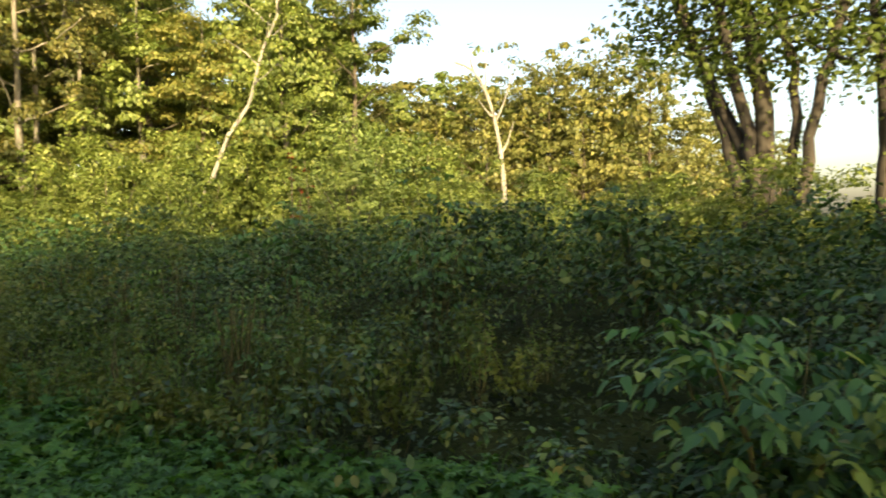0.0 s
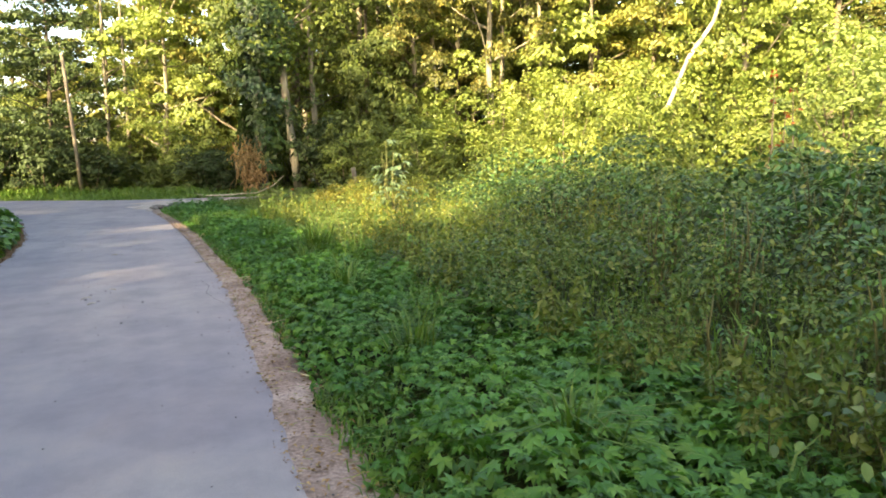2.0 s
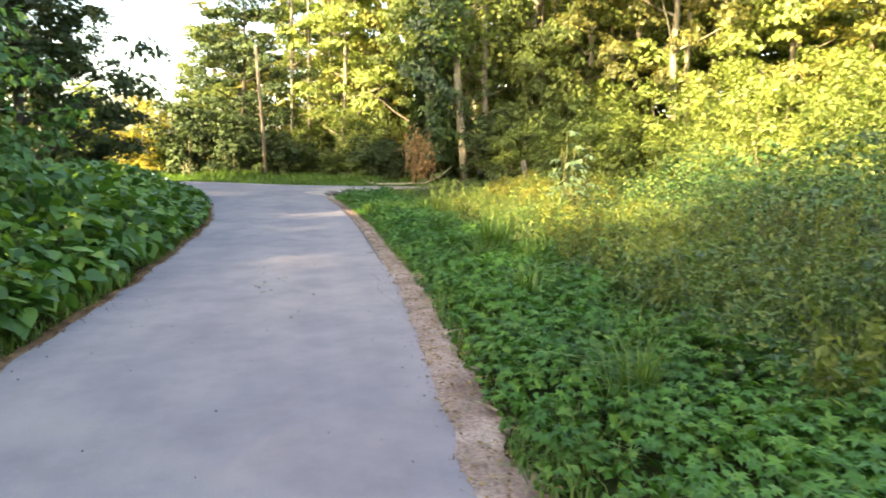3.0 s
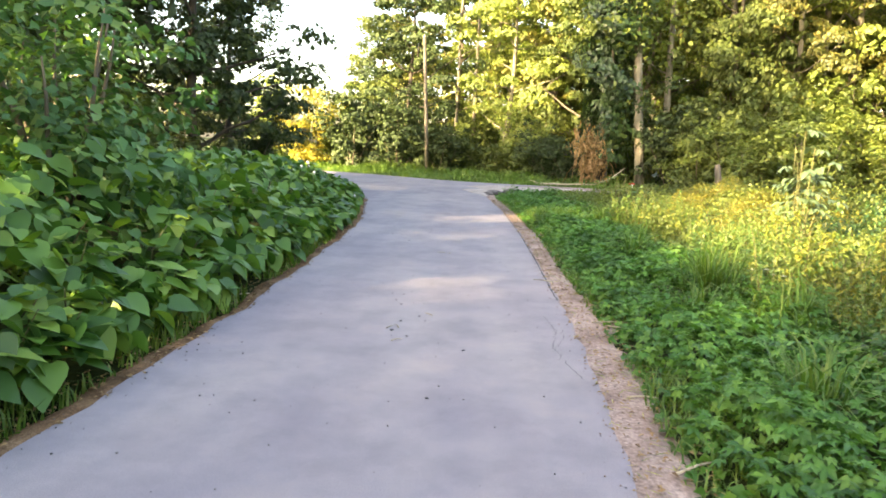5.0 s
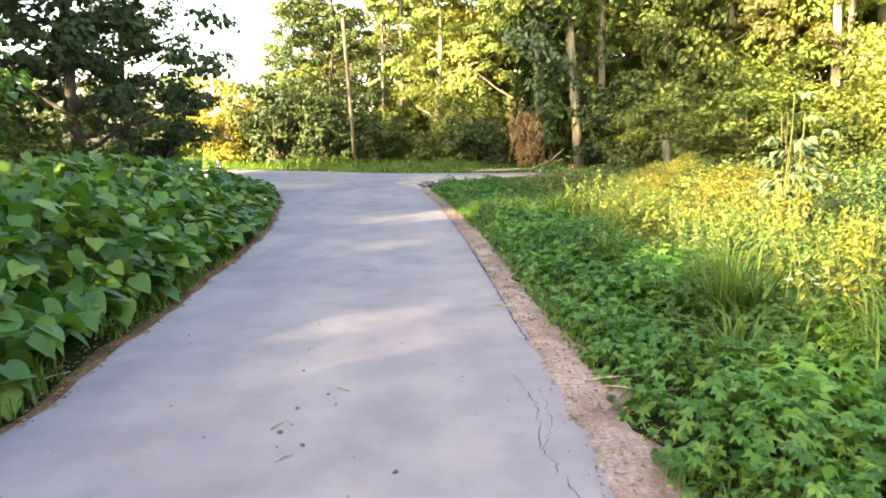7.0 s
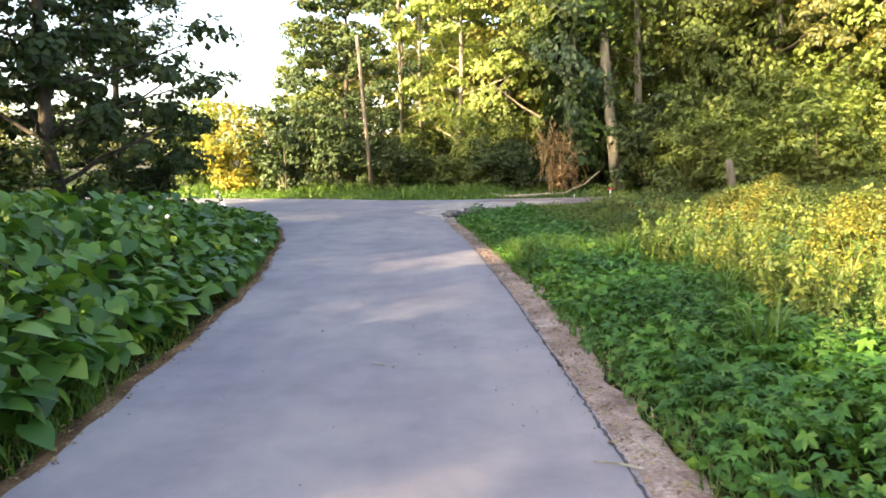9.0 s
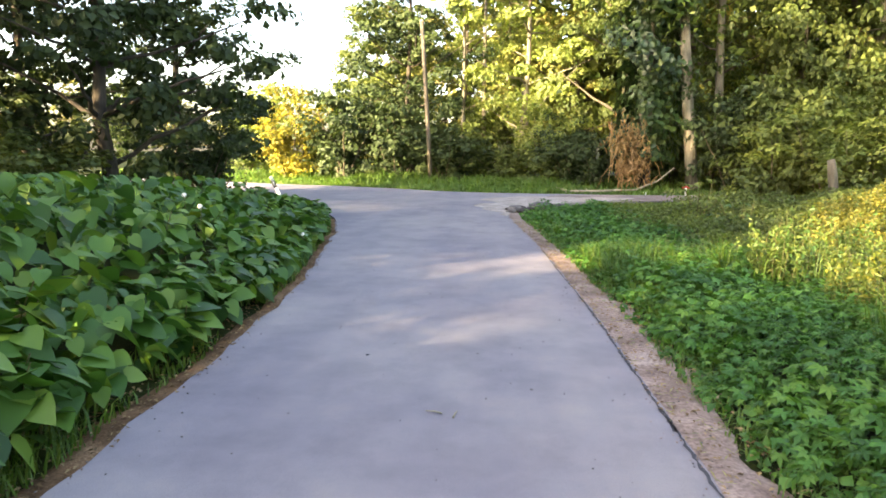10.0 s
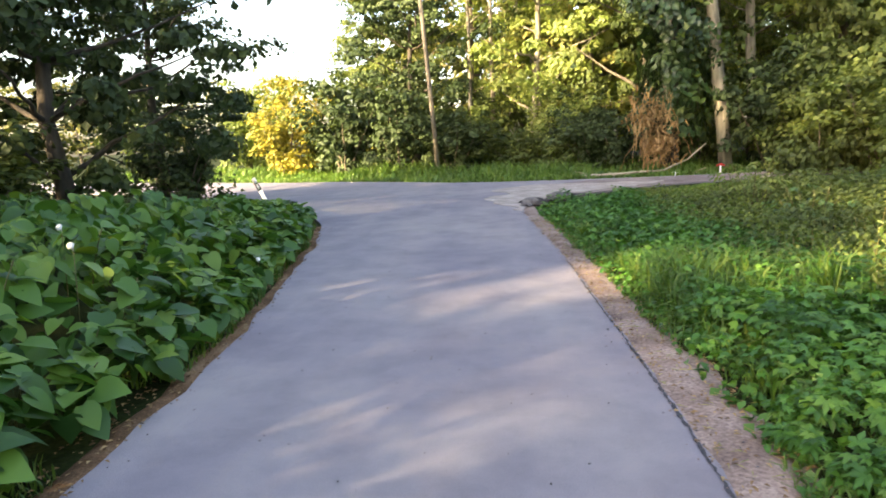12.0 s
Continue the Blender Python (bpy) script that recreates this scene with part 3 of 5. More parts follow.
def ivy_on(root, stem, radius, n, seed, size=0.11, mat=None):
    r = np.random.default_rng(seed)
    t = r.uniform(0, 1, n) ** 0.9 * (len(stem) - 1)
    i = np.minimum(t.astype(int), len(stem) - 2)
    f = (t - i)[:, None]
    axis = stem[i] * (1 - f) + stem[i + 1] * f
    a = r.uniform(0, 2 * np.pi, n)
    out = np.stack([np.cos(a), np.sin(a), np.zeros(n)], 1)
    rad = radius * (0.55 + 0.45 * smooth_noise(axis[:, 2] * 1.3 + a, a * 0.8, 1.4, seed)) * r.uniform(0.5, 1.15, n) + 0.1
    part("ivy", np_mesh("ivy", *leaf_cloud(axis + out * rad[:, None], size, r, 0.25, out * 1.4), mat or L_IVY), root, "glossy ivy, dark unless coloured as sunlit")


# many-stemmed alders seen at the start, with ivy on the stems
def fan_tree(x, y, stems, seed, label, bark, leaves, leaf_mat, ivy=190):
    """Stems given as heights with sideways offsets, spread across the line of sight from the lane."""
    r = np.random.default_rng(seed)
    root = tagged(new("alder_tree"), label, "tree")
    across = np.array([0.104, -0.994])
    centres = []
    for rad, pts in stems:
        q = curve_line(pts, 0.5)
        depth = np.linspace(0, r.uniform(-1.2, 1.2), len(q))
        P = np.c_[q[:, :1] * across + np.c_[depth, 0.1 * depth], q[:, 1]]
        P[1:-1] += r.normal(size=(len(P) - 2, 3)) * 0.03
        R = np.linspace(rad, rad * 0.3, len(P)) + rad * 0.5 * np.exp(-P[:, 2] * 1.6)
        bole = part("trunk", np_mesh("trunk", *tube(P, R, 9), bark), root)
        # alder ivy takes L_YELLOW, putting sunlight on it into the colour
        ivy_on(bole, P[2:int(len(P) * 0.7)], rad * 0.9, int(ivy * r.uniform(0.3, 1.6)), seed + len(centres), 0.10, L_YELLOW)
        k0 = int(len(P) * 0.52)
        for k in range(7):
            j = k0 + (len(P) - 2 - k0) * k // 7
            az, reach = k * 2.4 + seed + rad * 40, r.uniform(1.2, 2.8)
            e = P[j] + np.array([np.cos(az) * reach, np.sin(az) * reach, reach * r.uniform(-0.25, 0.5)])
            Q = wobble(P[j], e, 7, 0.09, r)
            part("limb", np_mesh("limb", *tube(Q, np.linspace(R[j] * 0.45, 0.01, 7), 5), bark), bole)
            centres += [w + r.normal(size=3) * 0.28 for w in Q[2:] for _ in range(2)]
    centres = np.array(centres)
    pick = r.integers(0, len(centres), leaves)
    C = centres[pick] + r.normal(size=(leaves, 3)) * np.array([0.42, 0.42, 0.26])
    part("crown", np_mesh("crown", *leaf_cloud(C, 0.17, r, 0.6), leaf_mat), root)
    return place(root, x, y)


fan_tree(16.9, -4.1, [(0.20, [(-0.15, 0), (-0.4, 2.4), (-1.1, 4.2), (-1.9, 6.2), (-2.6, 8.5), (-3.6, 11.0)]),
                      (0.19, [(-0.1, 0), (-0.5, 3.5), (-0.9, 5.2), (-1.2, 7.0), (-1.9, 10.5)]),
                      (0.27, [(0.05, 0), (-0.1, 2.2), (-0.2, 4.0), (-0.45, 5.8), (-0.75, 7.6), (-0.5, 11.5)]),
                      (0.15, [(0.2, 0), (0.4, 3.0), (0.5, 4.4), (0.2, 6.1), (0.1, 9.5)]),
                      (0.16, [(0.3, 0), (0.75, 3.3), (1.2, 5.4), (1.55, 6.8), (1.9, 10.0)]),
                      (0.16, [(-0.25, 0), (-0.75, 2.6), (-1.5, 5.0), (-2.1, 7.5), (-2.4, 10.0)])],
         41, "many-stemmed alder with leaning ivy-clad trunks", M_BARKDARK, 7800, L_GREEN)
fan_tree(17.3, -6.2, [(0.18, [(0, 0), (0.05, 3.0), (0.0, 5.0), (-0.2, 7.0), (-0.3, 10.0)]),
                      (0.15, [(0.5, 0), (0.75, 2.4), (0.3, 4.4), (0.25, 5.4), (0.4, 8.0)])],
         42, "two-stemmed dark alder with thin foliage", M_BARKDARK, 1900, L_SHADE, 60)


# ivy tower at the junction, with dead vines hanging at its foot
ivy_tree = tagged(new("ivy_tree"), "tree trunk wrapped in a tall column of dark ivy", "tree")
stem = wobble((0, 0, 0), (0.3, 0.2, 15.0), 12, 0.06, rng)
part("trunk", np_mesh("trunk", *tube(stem, np.linspace(0.34, 0.08, 12), 9), M_BARK), ivy_tree)
ivy_on(ivy_tree, stem[1:], 1.75, 13000, 51, 0.24)
vr = np.random.default_rng(52)
vines = []
for _ in range(60):
    a, q = vr.uniform(0, 2 * np.pi), vr.uniform(0.2, 0.75)
    p0 = np.array([np.cos(a) * q - 0.7, np.sin(a) * q * 0.7 - 0.7, vr.uniform(0.9, 2.7)])
    p1 = p0 + np.array([vr.normal() * 0.3, vr.normal() * 0.25 - 0.1, -min(p0[2] - 0.05, vr.uniform(0.5, 1.8))])
    vines.append(tube(wobble(p0, p1, 6, 0.10, vr), np.full(6, vr.uniform(0.006, 0.014)), 4))
vc = vr.normal(size=(900, 3)) * np.array([0.34, 0.3, 0.55]) + np.array([-0.7, -0.7, 1.5])
vc[:, 0] += (1.75 - vc[:, 2]) * 0.22
vc[:, 2] = np.maximum(np.abs(vc[:, 2]), 0.1)
vines.append(leaf_cloud(vc, 0.26, vr, 0.1, slim=0.13, hang=2.5))
part("dead_vine_tangle", np_mesh("dead_vine_tangle", *join(vines), L_STRAW), ivy_tree, "tangle of dry orange-brown vines")
place(ivy_tree, 5.5, 32.2)

pale = tagged(new("pale_tree"), "bare pale-barked trunk rising into the wood", "tree")
stem = wobble((0, 0, 0), (-0.9, 0.6, 15), 12, 0.05, rng)
part("trunk", np_mesh("trunk", *tube(stem, np.linspace(0.23, 0.12, 12), 10), M_GREY_BARK), pale)
pr = np.random.default_rng(60)
cen = stem[5:][pr.integers(0, 7, 3200)] + pr.normal(size=(3200, 3)) * np.array([1.9, 1.9, 1.6])
for k in range(6):
    b = stem[6 + k % 5]
    a = 1.1 * k
    part("limb", np_mesh("limb", *tube(wobble(b, b + np.array([np.cos(a) * 2.2, np.sin(a) * 2.2, 1.4]), 6, 0.06, pr), np.linspace(0.08, 0.012, 6), 6), M_GREY_BARK), pale)
part("crown", np_mesh("crown", *leaf_cloud(cen, 0.26, pr, 0.5), L_GREEN), pale)
place(pale, 7.25, 31.6)

for x, y, h, lean, rad in ((8.9, 34.0, 15, -0.3, 0.2), (11.3, 33.6, 16, 0.3, 0.22), (13.0, 35.5, 16, 0.2, 0.18), (16.6, 34.5, 16, -0.5, 0.2), (-1.9, 41, 14, 0.2, 0.13), (-0.9, 43, 15, 0.1, 0.14), (0.6, 44, 15, -0.2, 0.13),
                           (20.5, 34, 16, 0.3, 0.2), (23, 33, 16, -0.2, 0.18)):
    bare = tagged(new("bare_trunk"), "slim straight grey trunk inside the wood", "tree", "bare trunks in the wood")
    stem = wobble((0, 0, 0), (lean, 0.2, h), 9, 0.07, rng)
    bole = part("trunk", np_mesh("trunk", *tube(stem, np.linspace(rad, rad * 0.4, 9), 8), M_GREY_BARK), bare)
    for k in range(5):
        b, a = stem[3 + k], 2.0 * k + x
        part("limb", np_mesh("limb", *tube(wobble(b, b + np.array([np.cos(a) * 1.3, np.sin(a) * 1.3, 0.8]), 5, 0.05, rng), np.linspace(0.04, 0.008, 5), 5), M_GREY_BARK), bole)
    place(bare, x, y)


def birch(x, y, stem, rad, seed, label, twigs=8):
    r = np.random.default_rng(seed)
    root = tagged(new("birch_tree"), label, "tree")
    part("trunk", np_mesh("trunk", *tube(stem, np.linspace(rad, rad * 0.35, len(stem)), 8), M_BIRCH), root)
    for k in range(twigs):
        b = stem[len(stem) // 2 + k % (len(stem) // 2)]
        a = k * 2.1
        part("limb", np_mesh("limb", *tube(wobble(b, b + np.array([np.cos(a) * 1.6, np.sin(a) * 1.6, 1.3]), 6, 0.08, r), np.linspace(rad * 0.35, 0.01, 6), 5), M_BIRCH), root)
    if not twigs:
        return place(root, x, y)
    C = stem[len(stem) // 3:][r.integers(0, len(stem) - len(stem) // 3, 1500)] + r.normal(size=(1500, 3)) * 1.1
    part("crown", np_mesh("crown", *leaf_cloud(C, 0.18, r, 0.4), L_YELLOW), root)
    return place(root, x, y)


s = curve_line([(-0.5, 0), (-0.2, 2.9), (0.3, 3.8), (1.0, 5.7), (1.9, 7.1), (2.35, 8.9), (2.75, 10.1), (3.25, 11.3), (3.2, 12.6), (3.6, 15.5)], 0.7)
birch(20.2, 19.2, np.c_[s[:, 0] * 0.78, s[:, 0] * -0.68, s[:, 1]], 0.12, 71, "leaning birch with a crooked white trunk")
s = curve_line([(0, 0), (0.0, 5.0), (0.7, 9.5), (1.9, 12.2), (3.3, 12.9)], 0.9)
dead = birch(42.9, 15.7, np.c_[s[:, 0] * -0.5, s[:, 0] * 0.87, s[:, 1]], 0.22, 72, "dead pale birch fork in bright sun", 0)
for k, (u0, z0, u1, z1) in enumerate([(0.5, 8.6, -0.9, 12.2), (0.1, 6.3, -0.8, 8.7), (1.2, 10.8, 1.0, 13.6), (1.9, 12.2, 2.1, 13.8), (0.6, 9.0, 1.6, 10.2)]):
    part("limb", np_mesh("limb", *tube(wobble((u0 * -0.5, u0 * 0.87, z0), (u1 * -0.5, u1 * 0.87, z1), 6, 0.08, rng), np.linspace(0.10, 0.02, 6), 6), M_BIRCH), dead)


# ---- shrubs ----
def make_shrub(name, seed, height, radius, leaves, leaf, leaf_mat, label, stems=7, lump=0.30):
    r = np.random.default_rng(seed)
    root = tagged(new(name), label, "shrub")
    cen = []
    for k in range(stems):
        a = 2 * np.pi * k / stems + r.uniform(-0.3, 0.3)
        e = np.array([np.cos(a) * radius * r.uniform(0.3, 0.9), np.sin(a) * radius * r.uniform(0.3, 0.9), height * r.uniform(0.55, 0.95)])
        P = wobble((np.cos(a) * 0.1, np.sin(a) * 0.1, 0), e, 7, height * 0.02, r)
        part("stem", np_mesh("stem", *tube(P, np.linspace(0.03 + 0.006 * height, 0.008, 7), 5), M_BARK), root)
        for q in P[1:]:
            cen += [q + r.normal(size=3) * radius * 0.25 for _ in range(2)]
    cen = np.array(cen)
    pick = r.integers(0, len(cen), leaves)
    way = unit(r.normal(size=(leaves, 3)))
    way[:, 2] = np.abs(way[:, 2]) * 1.1 - 0.25
    C = cen[pick] + way * (radius * lump * r.uniform(0.5, 1.25, len(cen))[pick] * r.uniform(0.35, 1.1, leaves))[:, None]
    C[:, 2] = np.maximum(np.abs(C[:, 2]), 0.06)
    out = unit(way + 0.4 * unit(C - np.array([0, 0, height * 0.4])))
    part("foliage", np_mesh("foliage", *leaf_cloud(C, leaf, r, 0.6, out), leaf_mat), root)
    return root


GROUP_EDGE = "shrubs along the wood"
# sunlit kind: low sun is also put into the yellow-green leaf colour
s_lit = make_shrub("sunlit_shrub", 81, 4.8, 2.2, 5800, 0.175, L_YELLOW, "round shrub with leaves coloured bright yellow-green for low sun")
stand(s_lit, [(16.5, 26.5, 1, 1.0, 1), (20.5, 20.5, 1.0, 2.2, 1.1), (22.5, 15.5, 0.9, 3.1, 0.9), (24.5, 7.5, 0.8, 5.2, 0.7), (18.5, 23.5, 0.9, 0.6, 1.15),
              (27.5, 3.0, 0.8, 1.4, 0.7), (31, -2, 0.8, 2.7, 0.7), (2.2, 38, 0.9, 4.0, 0.9), (19.5, 28.5, 1.1, 0.1, 1.2), (23.5, 26.5, 1.2, 1.9, 1.2), (29.5, 11.5, 1.1, 2.2, 1.0), (14.6, -4.1, 0.62, 0.2, 0.9), (16.6, -7.6, 0.62, 1.2, 0.9), (18.5, -2.2, 0.62, 2.2, 0.9), (19.5, -5.5, 0.65, 4.2, 0.9), (19.1, 5.2, 0.62, 5.0, 0.95), (20.4, 3.0, 0.6, 3.3, 0.95), (21.2, 0.8, 0.6, 0.8, 0.95)], GROUP_EDGE)
s_round = make_shrub("sallow_shrub", 88, 5.2, 2.1, 8200, 0.14, L_PALE, "rounded sallow with pale green leaves in low sun", stems=9)
place(s_round, 19.8, 10.3)
s_green = make_shrub("green_shrub", 82, 4.2, 2.1, 4600, 0.205, L_GREEN, "dense mid-green shrub at the edge of the wood")
stand(s_green, [(12.4, 27.0, 0.9, 0.4, 0.95), (17.8, 17.0, 0.9, 1.6, 0.9), (22.5, 23.8, 1.1, 2.0, 1.1), (10.2, 27.3, 0.75, 2.9, 0.9), (26, 12.0, 0.9, 3.3, 0.9), (8.9, 29.6, 0.7, 4.1, 0.8), (14.5, 23.6, 0.8, 5.0, 0.8),
                (24.5, 18.5, 1.0, 0.9, 1.2), (-14.5, 44.5, 1.0, 1.9, 1.1), (33, 8.0, 1.0, 2.6, 1.0), (21.5, 30.5, 1.2, 0.8, 1.3), (26.5, 24.5, 1.2, 2.4, 1.3), (28.5, 20, 1.2, 4.2, 1.3), (31.5, 15.5, 1.2, 5.6, 1.2), (9.6, 24.5, 0.7, 1.3, 0.8), (36, 3, 1.0, 0.4, 0.9), (11.6, 24.2, 0.8, 3.4, 0.9), (14, 29.5, 0.9, 4.4, 1.0), (15.8, 31.5, 1.1, 5.9, 1.2), (-9.4, 42.0, 1.0, 3.6, 1.1)], GROUP_EDGE)
s_dark = make_shrub("dark_shrub", 83, 3.9, 2.2, 4600, 0.21, L_SHADE, "dense shrub coloured dark green to stand for shade")
# those at x -8 to -10.2, y -5.2 to 1.3 are unseen, added to block sun
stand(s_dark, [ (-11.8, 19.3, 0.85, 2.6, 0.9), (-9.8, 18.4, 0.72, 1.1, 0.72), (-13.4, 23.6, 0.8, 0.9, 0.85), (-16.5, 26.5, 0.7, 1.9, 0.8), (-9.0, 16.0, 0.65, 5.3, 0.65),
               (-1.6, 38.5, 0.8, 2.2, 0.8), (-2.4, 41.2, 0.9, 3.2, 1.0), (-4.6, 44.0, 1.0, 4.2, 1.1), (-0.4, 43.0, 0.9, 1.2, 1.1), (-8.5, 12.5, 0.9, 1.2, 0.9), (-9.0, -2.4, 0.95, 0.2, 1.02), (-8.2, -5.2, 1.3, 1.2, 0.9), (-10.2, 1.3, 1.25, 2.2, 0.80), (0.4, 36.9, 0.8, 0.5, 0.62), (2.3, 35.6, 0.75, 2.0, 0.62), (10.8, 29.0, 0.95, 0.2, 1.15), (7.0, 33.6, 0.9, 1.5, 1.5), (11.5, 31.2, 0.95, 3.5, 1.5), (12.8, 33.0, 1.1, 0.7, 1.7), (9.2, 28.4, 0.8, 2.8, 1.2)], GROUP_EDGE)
# shrubs that should lie in shade: the darkness is in their leaf colour
s_shaded = make_shrub("shaded_shrub", 87, 3.9, 2.1, 5600, 0.19, L_DARK, "dense shrub with leaves darkened to read as shaded", lump=0.26)
stand(s_shaded, [(-8.8, 24.8, 0.72, 1.1, 0.95), (-7.4, 38.0, 1.1, 0.3, 1.05), (-4.9, 37.4, 0.95, 1.8, 1.05), (-2.4, 37.4, 0.85, 5.5, 0.8), (9.4, 30.6, 0.8, 2.5, 1.0), (4.0, 33.4, 0.6, 3.8, 1.0),
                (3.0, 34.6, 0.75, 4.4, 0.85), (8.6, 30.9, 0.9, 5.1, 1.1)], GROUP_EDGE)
s_gold = make_shrub("golden_shrub", 84, 4.6, 1.9, 6500, 0.17, L_GOLDLEAF, "shrub with golden yellow leaves in full sun")
place(s_gold, -10.8, 39.5)
s_red = make_shrub("red_leaved_shrub", 85, 4.6, 0.4, 100, 0.12, L_RED, "thin shrub with a spray of red leaves", stems=3)
place(s_red, 17.0, 10.4)

# hazel and elder over the knotweed, close on the left
s_hazel = make_shrub("hazel_shrub", 86, 3.5, 1.45, 5200, 0.115, L_ELDER, "tall hazel shrub with large green leaves beside the lane", stems=9, lump=0.36)
stand(s_hazel, [(-4.45, 6.2, 1.08, 0.5, 1.0), (-5.7, 3.0, 0.85, 2.0, 0.64), (-6.8, 7.4, 0.95, 3.2, 0.95), (-5.0, -1.2, 0.95, 4.0, 0.95)], "hazels by the lane")

# ---- junction things ----
pole = tagged(new("utility_pole"), "leaning weathered wooden utility pole behind the lane", "pole")
part("shaft", np_mesh("shaft", *tube(np.array([(0, 0, 0), (-0.12, 0, 2.4), (-0.27, 0, 4.9), (-0.42, 0, 7.3)]), [0.105, 0.10, 0.09, 0.085], 12), M_POLE), pole)
part("cap", np_mesh("cap", *tube(np.array([(-0.42, 0, 7.3), (-0.422, 0, 7.34), (-0.425, 0, 7.40)]), [0.095, 0.095, 0.02], 12), M_DRYWOOD), pole)
place(pole, -3.15, 36.4)

stump = tagged(new("wooden_post"), "grey weathered wooden post among the weeds", "post")
part("shaft", np_mesh("shaft", *tube(np.array([(0.05, 0, 0), (0.03, 0, 0.6), (-0.05, 0, 1.2), (-0.10, 0.01, 1.5)]), [0.12, 0.105, 0.10, 0.08], 9), M_POLE), stump)
place(stump, 7.2, 20.8)

# leaning roadside marker
marker = tagged(new("delineator_post"), "leaning white roadside marker post with black band", "post")


def prism(z0, z1, w, d):
    out = np.array([(-w, -d), (w, -d), (w * 0.75, d * 0.5), (0, d), (-w * 0.75, d * 0.5)])
    n = len(out)
    V = np.concatenate([np.c_[out, np.full(n, z0)], np.c_[out, np.full(n, z1)]])
    F = []
    for i in range(n):
        k = (i + 1) % n
        F += [[i, k, n + k], [i, n + k, n + i]]
    for i in range(1, n - 1):
        F += [[0, i + 1, i], [n, n + i, n + i + 1]]
    return V, np.array(F)


part("post_lower", np_mesh("post_lower", *prism(0, 0.66, 0.048, 0.04), M_WHITE), marker)
band = part("black_band", np_mesh("black_band", *prism(0.66, 0.86, 0.049, 0.041), M_BLACK), marker, "black band")
part("post_top", np_mesh("post_top", *prism(0.86, 1.0, 0.048, 0.04), M_WHITE), marker)
part("reflector", np_mesh("reflector", *prism(0.70, 0.84, 0.022, 0.046), M_WHITE), band, "pale reflector")
marker.matrix_basis = pose(-6.05, 23.9, -0.12, 4, -24, 10)

red_marker = tagged(new("marker_stake"), "short red and white stake beside the track", "stake")
part("stake", np_mesh("stake", *tube(np.array([(0, 0, 0), (0, 0, 0.33)]), [0.03, 0.03], 8), M_WHITE), red_marker)
part("cross_board", np_mesh("cross_board", *tube(np.array([(-0.13, 0, 0.30), (0, -0.03, 0.34), (0.13, 0, 0.30)]), [0.03, 0.035, 0.03], 6), M_RED), red_marker, "red painted board")
red_marker.matrix_basis = Matrix.Translation((6.55, 29.9, -0.04))


def rock(name, x, y, z, size, seed, material, label, group="", cat="stone"):
    r = np.random.default_rng(seed)
    bm = bmesh.new()
    bmesh.ops.create_icosphere(bm, subdivisions=2, radius=size)
    for v in bm.verts:
        v.co *= 1 + 0.35 * noise.noise(v.co * (1.6 / size) + Vector((seed, 0, 0)))
        v.co.z = max(v.co.z * 0.5, -size * 0.22)
        v.co.x *= 1.25
    me = bpy.data.meshes.new(name)
    bm.to_mesh(me)
    bm.free()
    me.materials.append(material)
    ob = tagged(new(name, me), label, cat, group)
    ob.matrix_basis = pose(x, y, z + size * 0.2, 0, 0, r.uniform(0, 360))
    return ob


rock("white_stone", 5.3, 30.4, -0.03, 0.17, 5, M_WHITE, "pale stone at the foot of the trees")
for i, (x, y, s_) in enumerate([(0.95, 23.5, 0.20), (1.2, 23.8, 0.16), (0.75, 23.2, 0.09), (0.3, 22.6, 0.16), (0.5, 22.3, 0.14), (0.15, 22.9, 0.08), (1.35, 24.1, 0.10), (0.6, 22.0, 0.08), (1.7, 24.3, 0.07), (0.9, 24.6, 0.06), (0.45, 23.1, 0.12), (1.05, 23.2, 0.10), (0.2, 22.2, 0.10), (1.5, 23.7, 0.12)]):
    rock("rubble_stone", x, y, 0.0 if i > 3 else 0.004, s_ * 1.25, 20 + i, M_RUBBLE if i % 3 else M_STONE, "broken lump of asphalt rubble at the corner", "rubble at the corner")


def stick(name, P, rad, label, group, mat):
    P = np.array(P, float)
    root = tagged(new(name, np_mesh(name, *tube(P, np.linspace(rad, rad * 0.5, len(P)), 6), mat)), label, "branch", group)
    return root


branch = stick("fallen_branch", wobble((2.6, 30.6, 0.06), (5.0, 30.9, 0.12), 6, 0.02, rng).tolist() + [(5.8, 30.95, 0.45), (6.4, 31.0, 0.95)], 0.05, "long pale fallen branch curving up from the grass", "", M_DRYWOOD)
for i in range(9):
    x, y = rng.uniform(2.4, 6.0), rng.uniform(30.4, 31.2)
    stick("broken_twig", wobble((x, y, 0.02), (x + rng.uniform(-0.7, 0.7), y + rng.uniform(-0.2, 0.3), rng.uniform(0.02, 0.2)), 4, 0.03, rng), 0.02, "dry broken twig on the grass edge", "twigs at the junction", M_DRYWOOD)
for i, (x, y, a, l) in enumerate([(1.02, 5.45, 0.2, 0.34), (1.12, 5.36, -0.5, 0.2), (0.85, 7.25, 2.7, 0.24), (0.95, 7.4, 1.9, 0.30), (1.1, 7.9, 1.3, 0.16), (0.98, 2.6, 0.6, 0.3), (1.0, 0.9, 2.2, 0.26), (1.12, 9.4, 0.9, 0.2), (0.95, 3.6, 0.1, 0.2), (-2.35, 5.6, 1.0, 0.24)]):
    stick("dry_stalk", [(x, y, 0.012), (x + math.cos(a) * l * 0.5, y + math.sin(a) * l * 0.5, 0.022), (x + math.cos(a) * l, y + math.sin(a) * l, 0.012)], 0.008, "straw-coloured dry stalk on the sandy edge", "stalks on the verge", M_DRYWOOD)
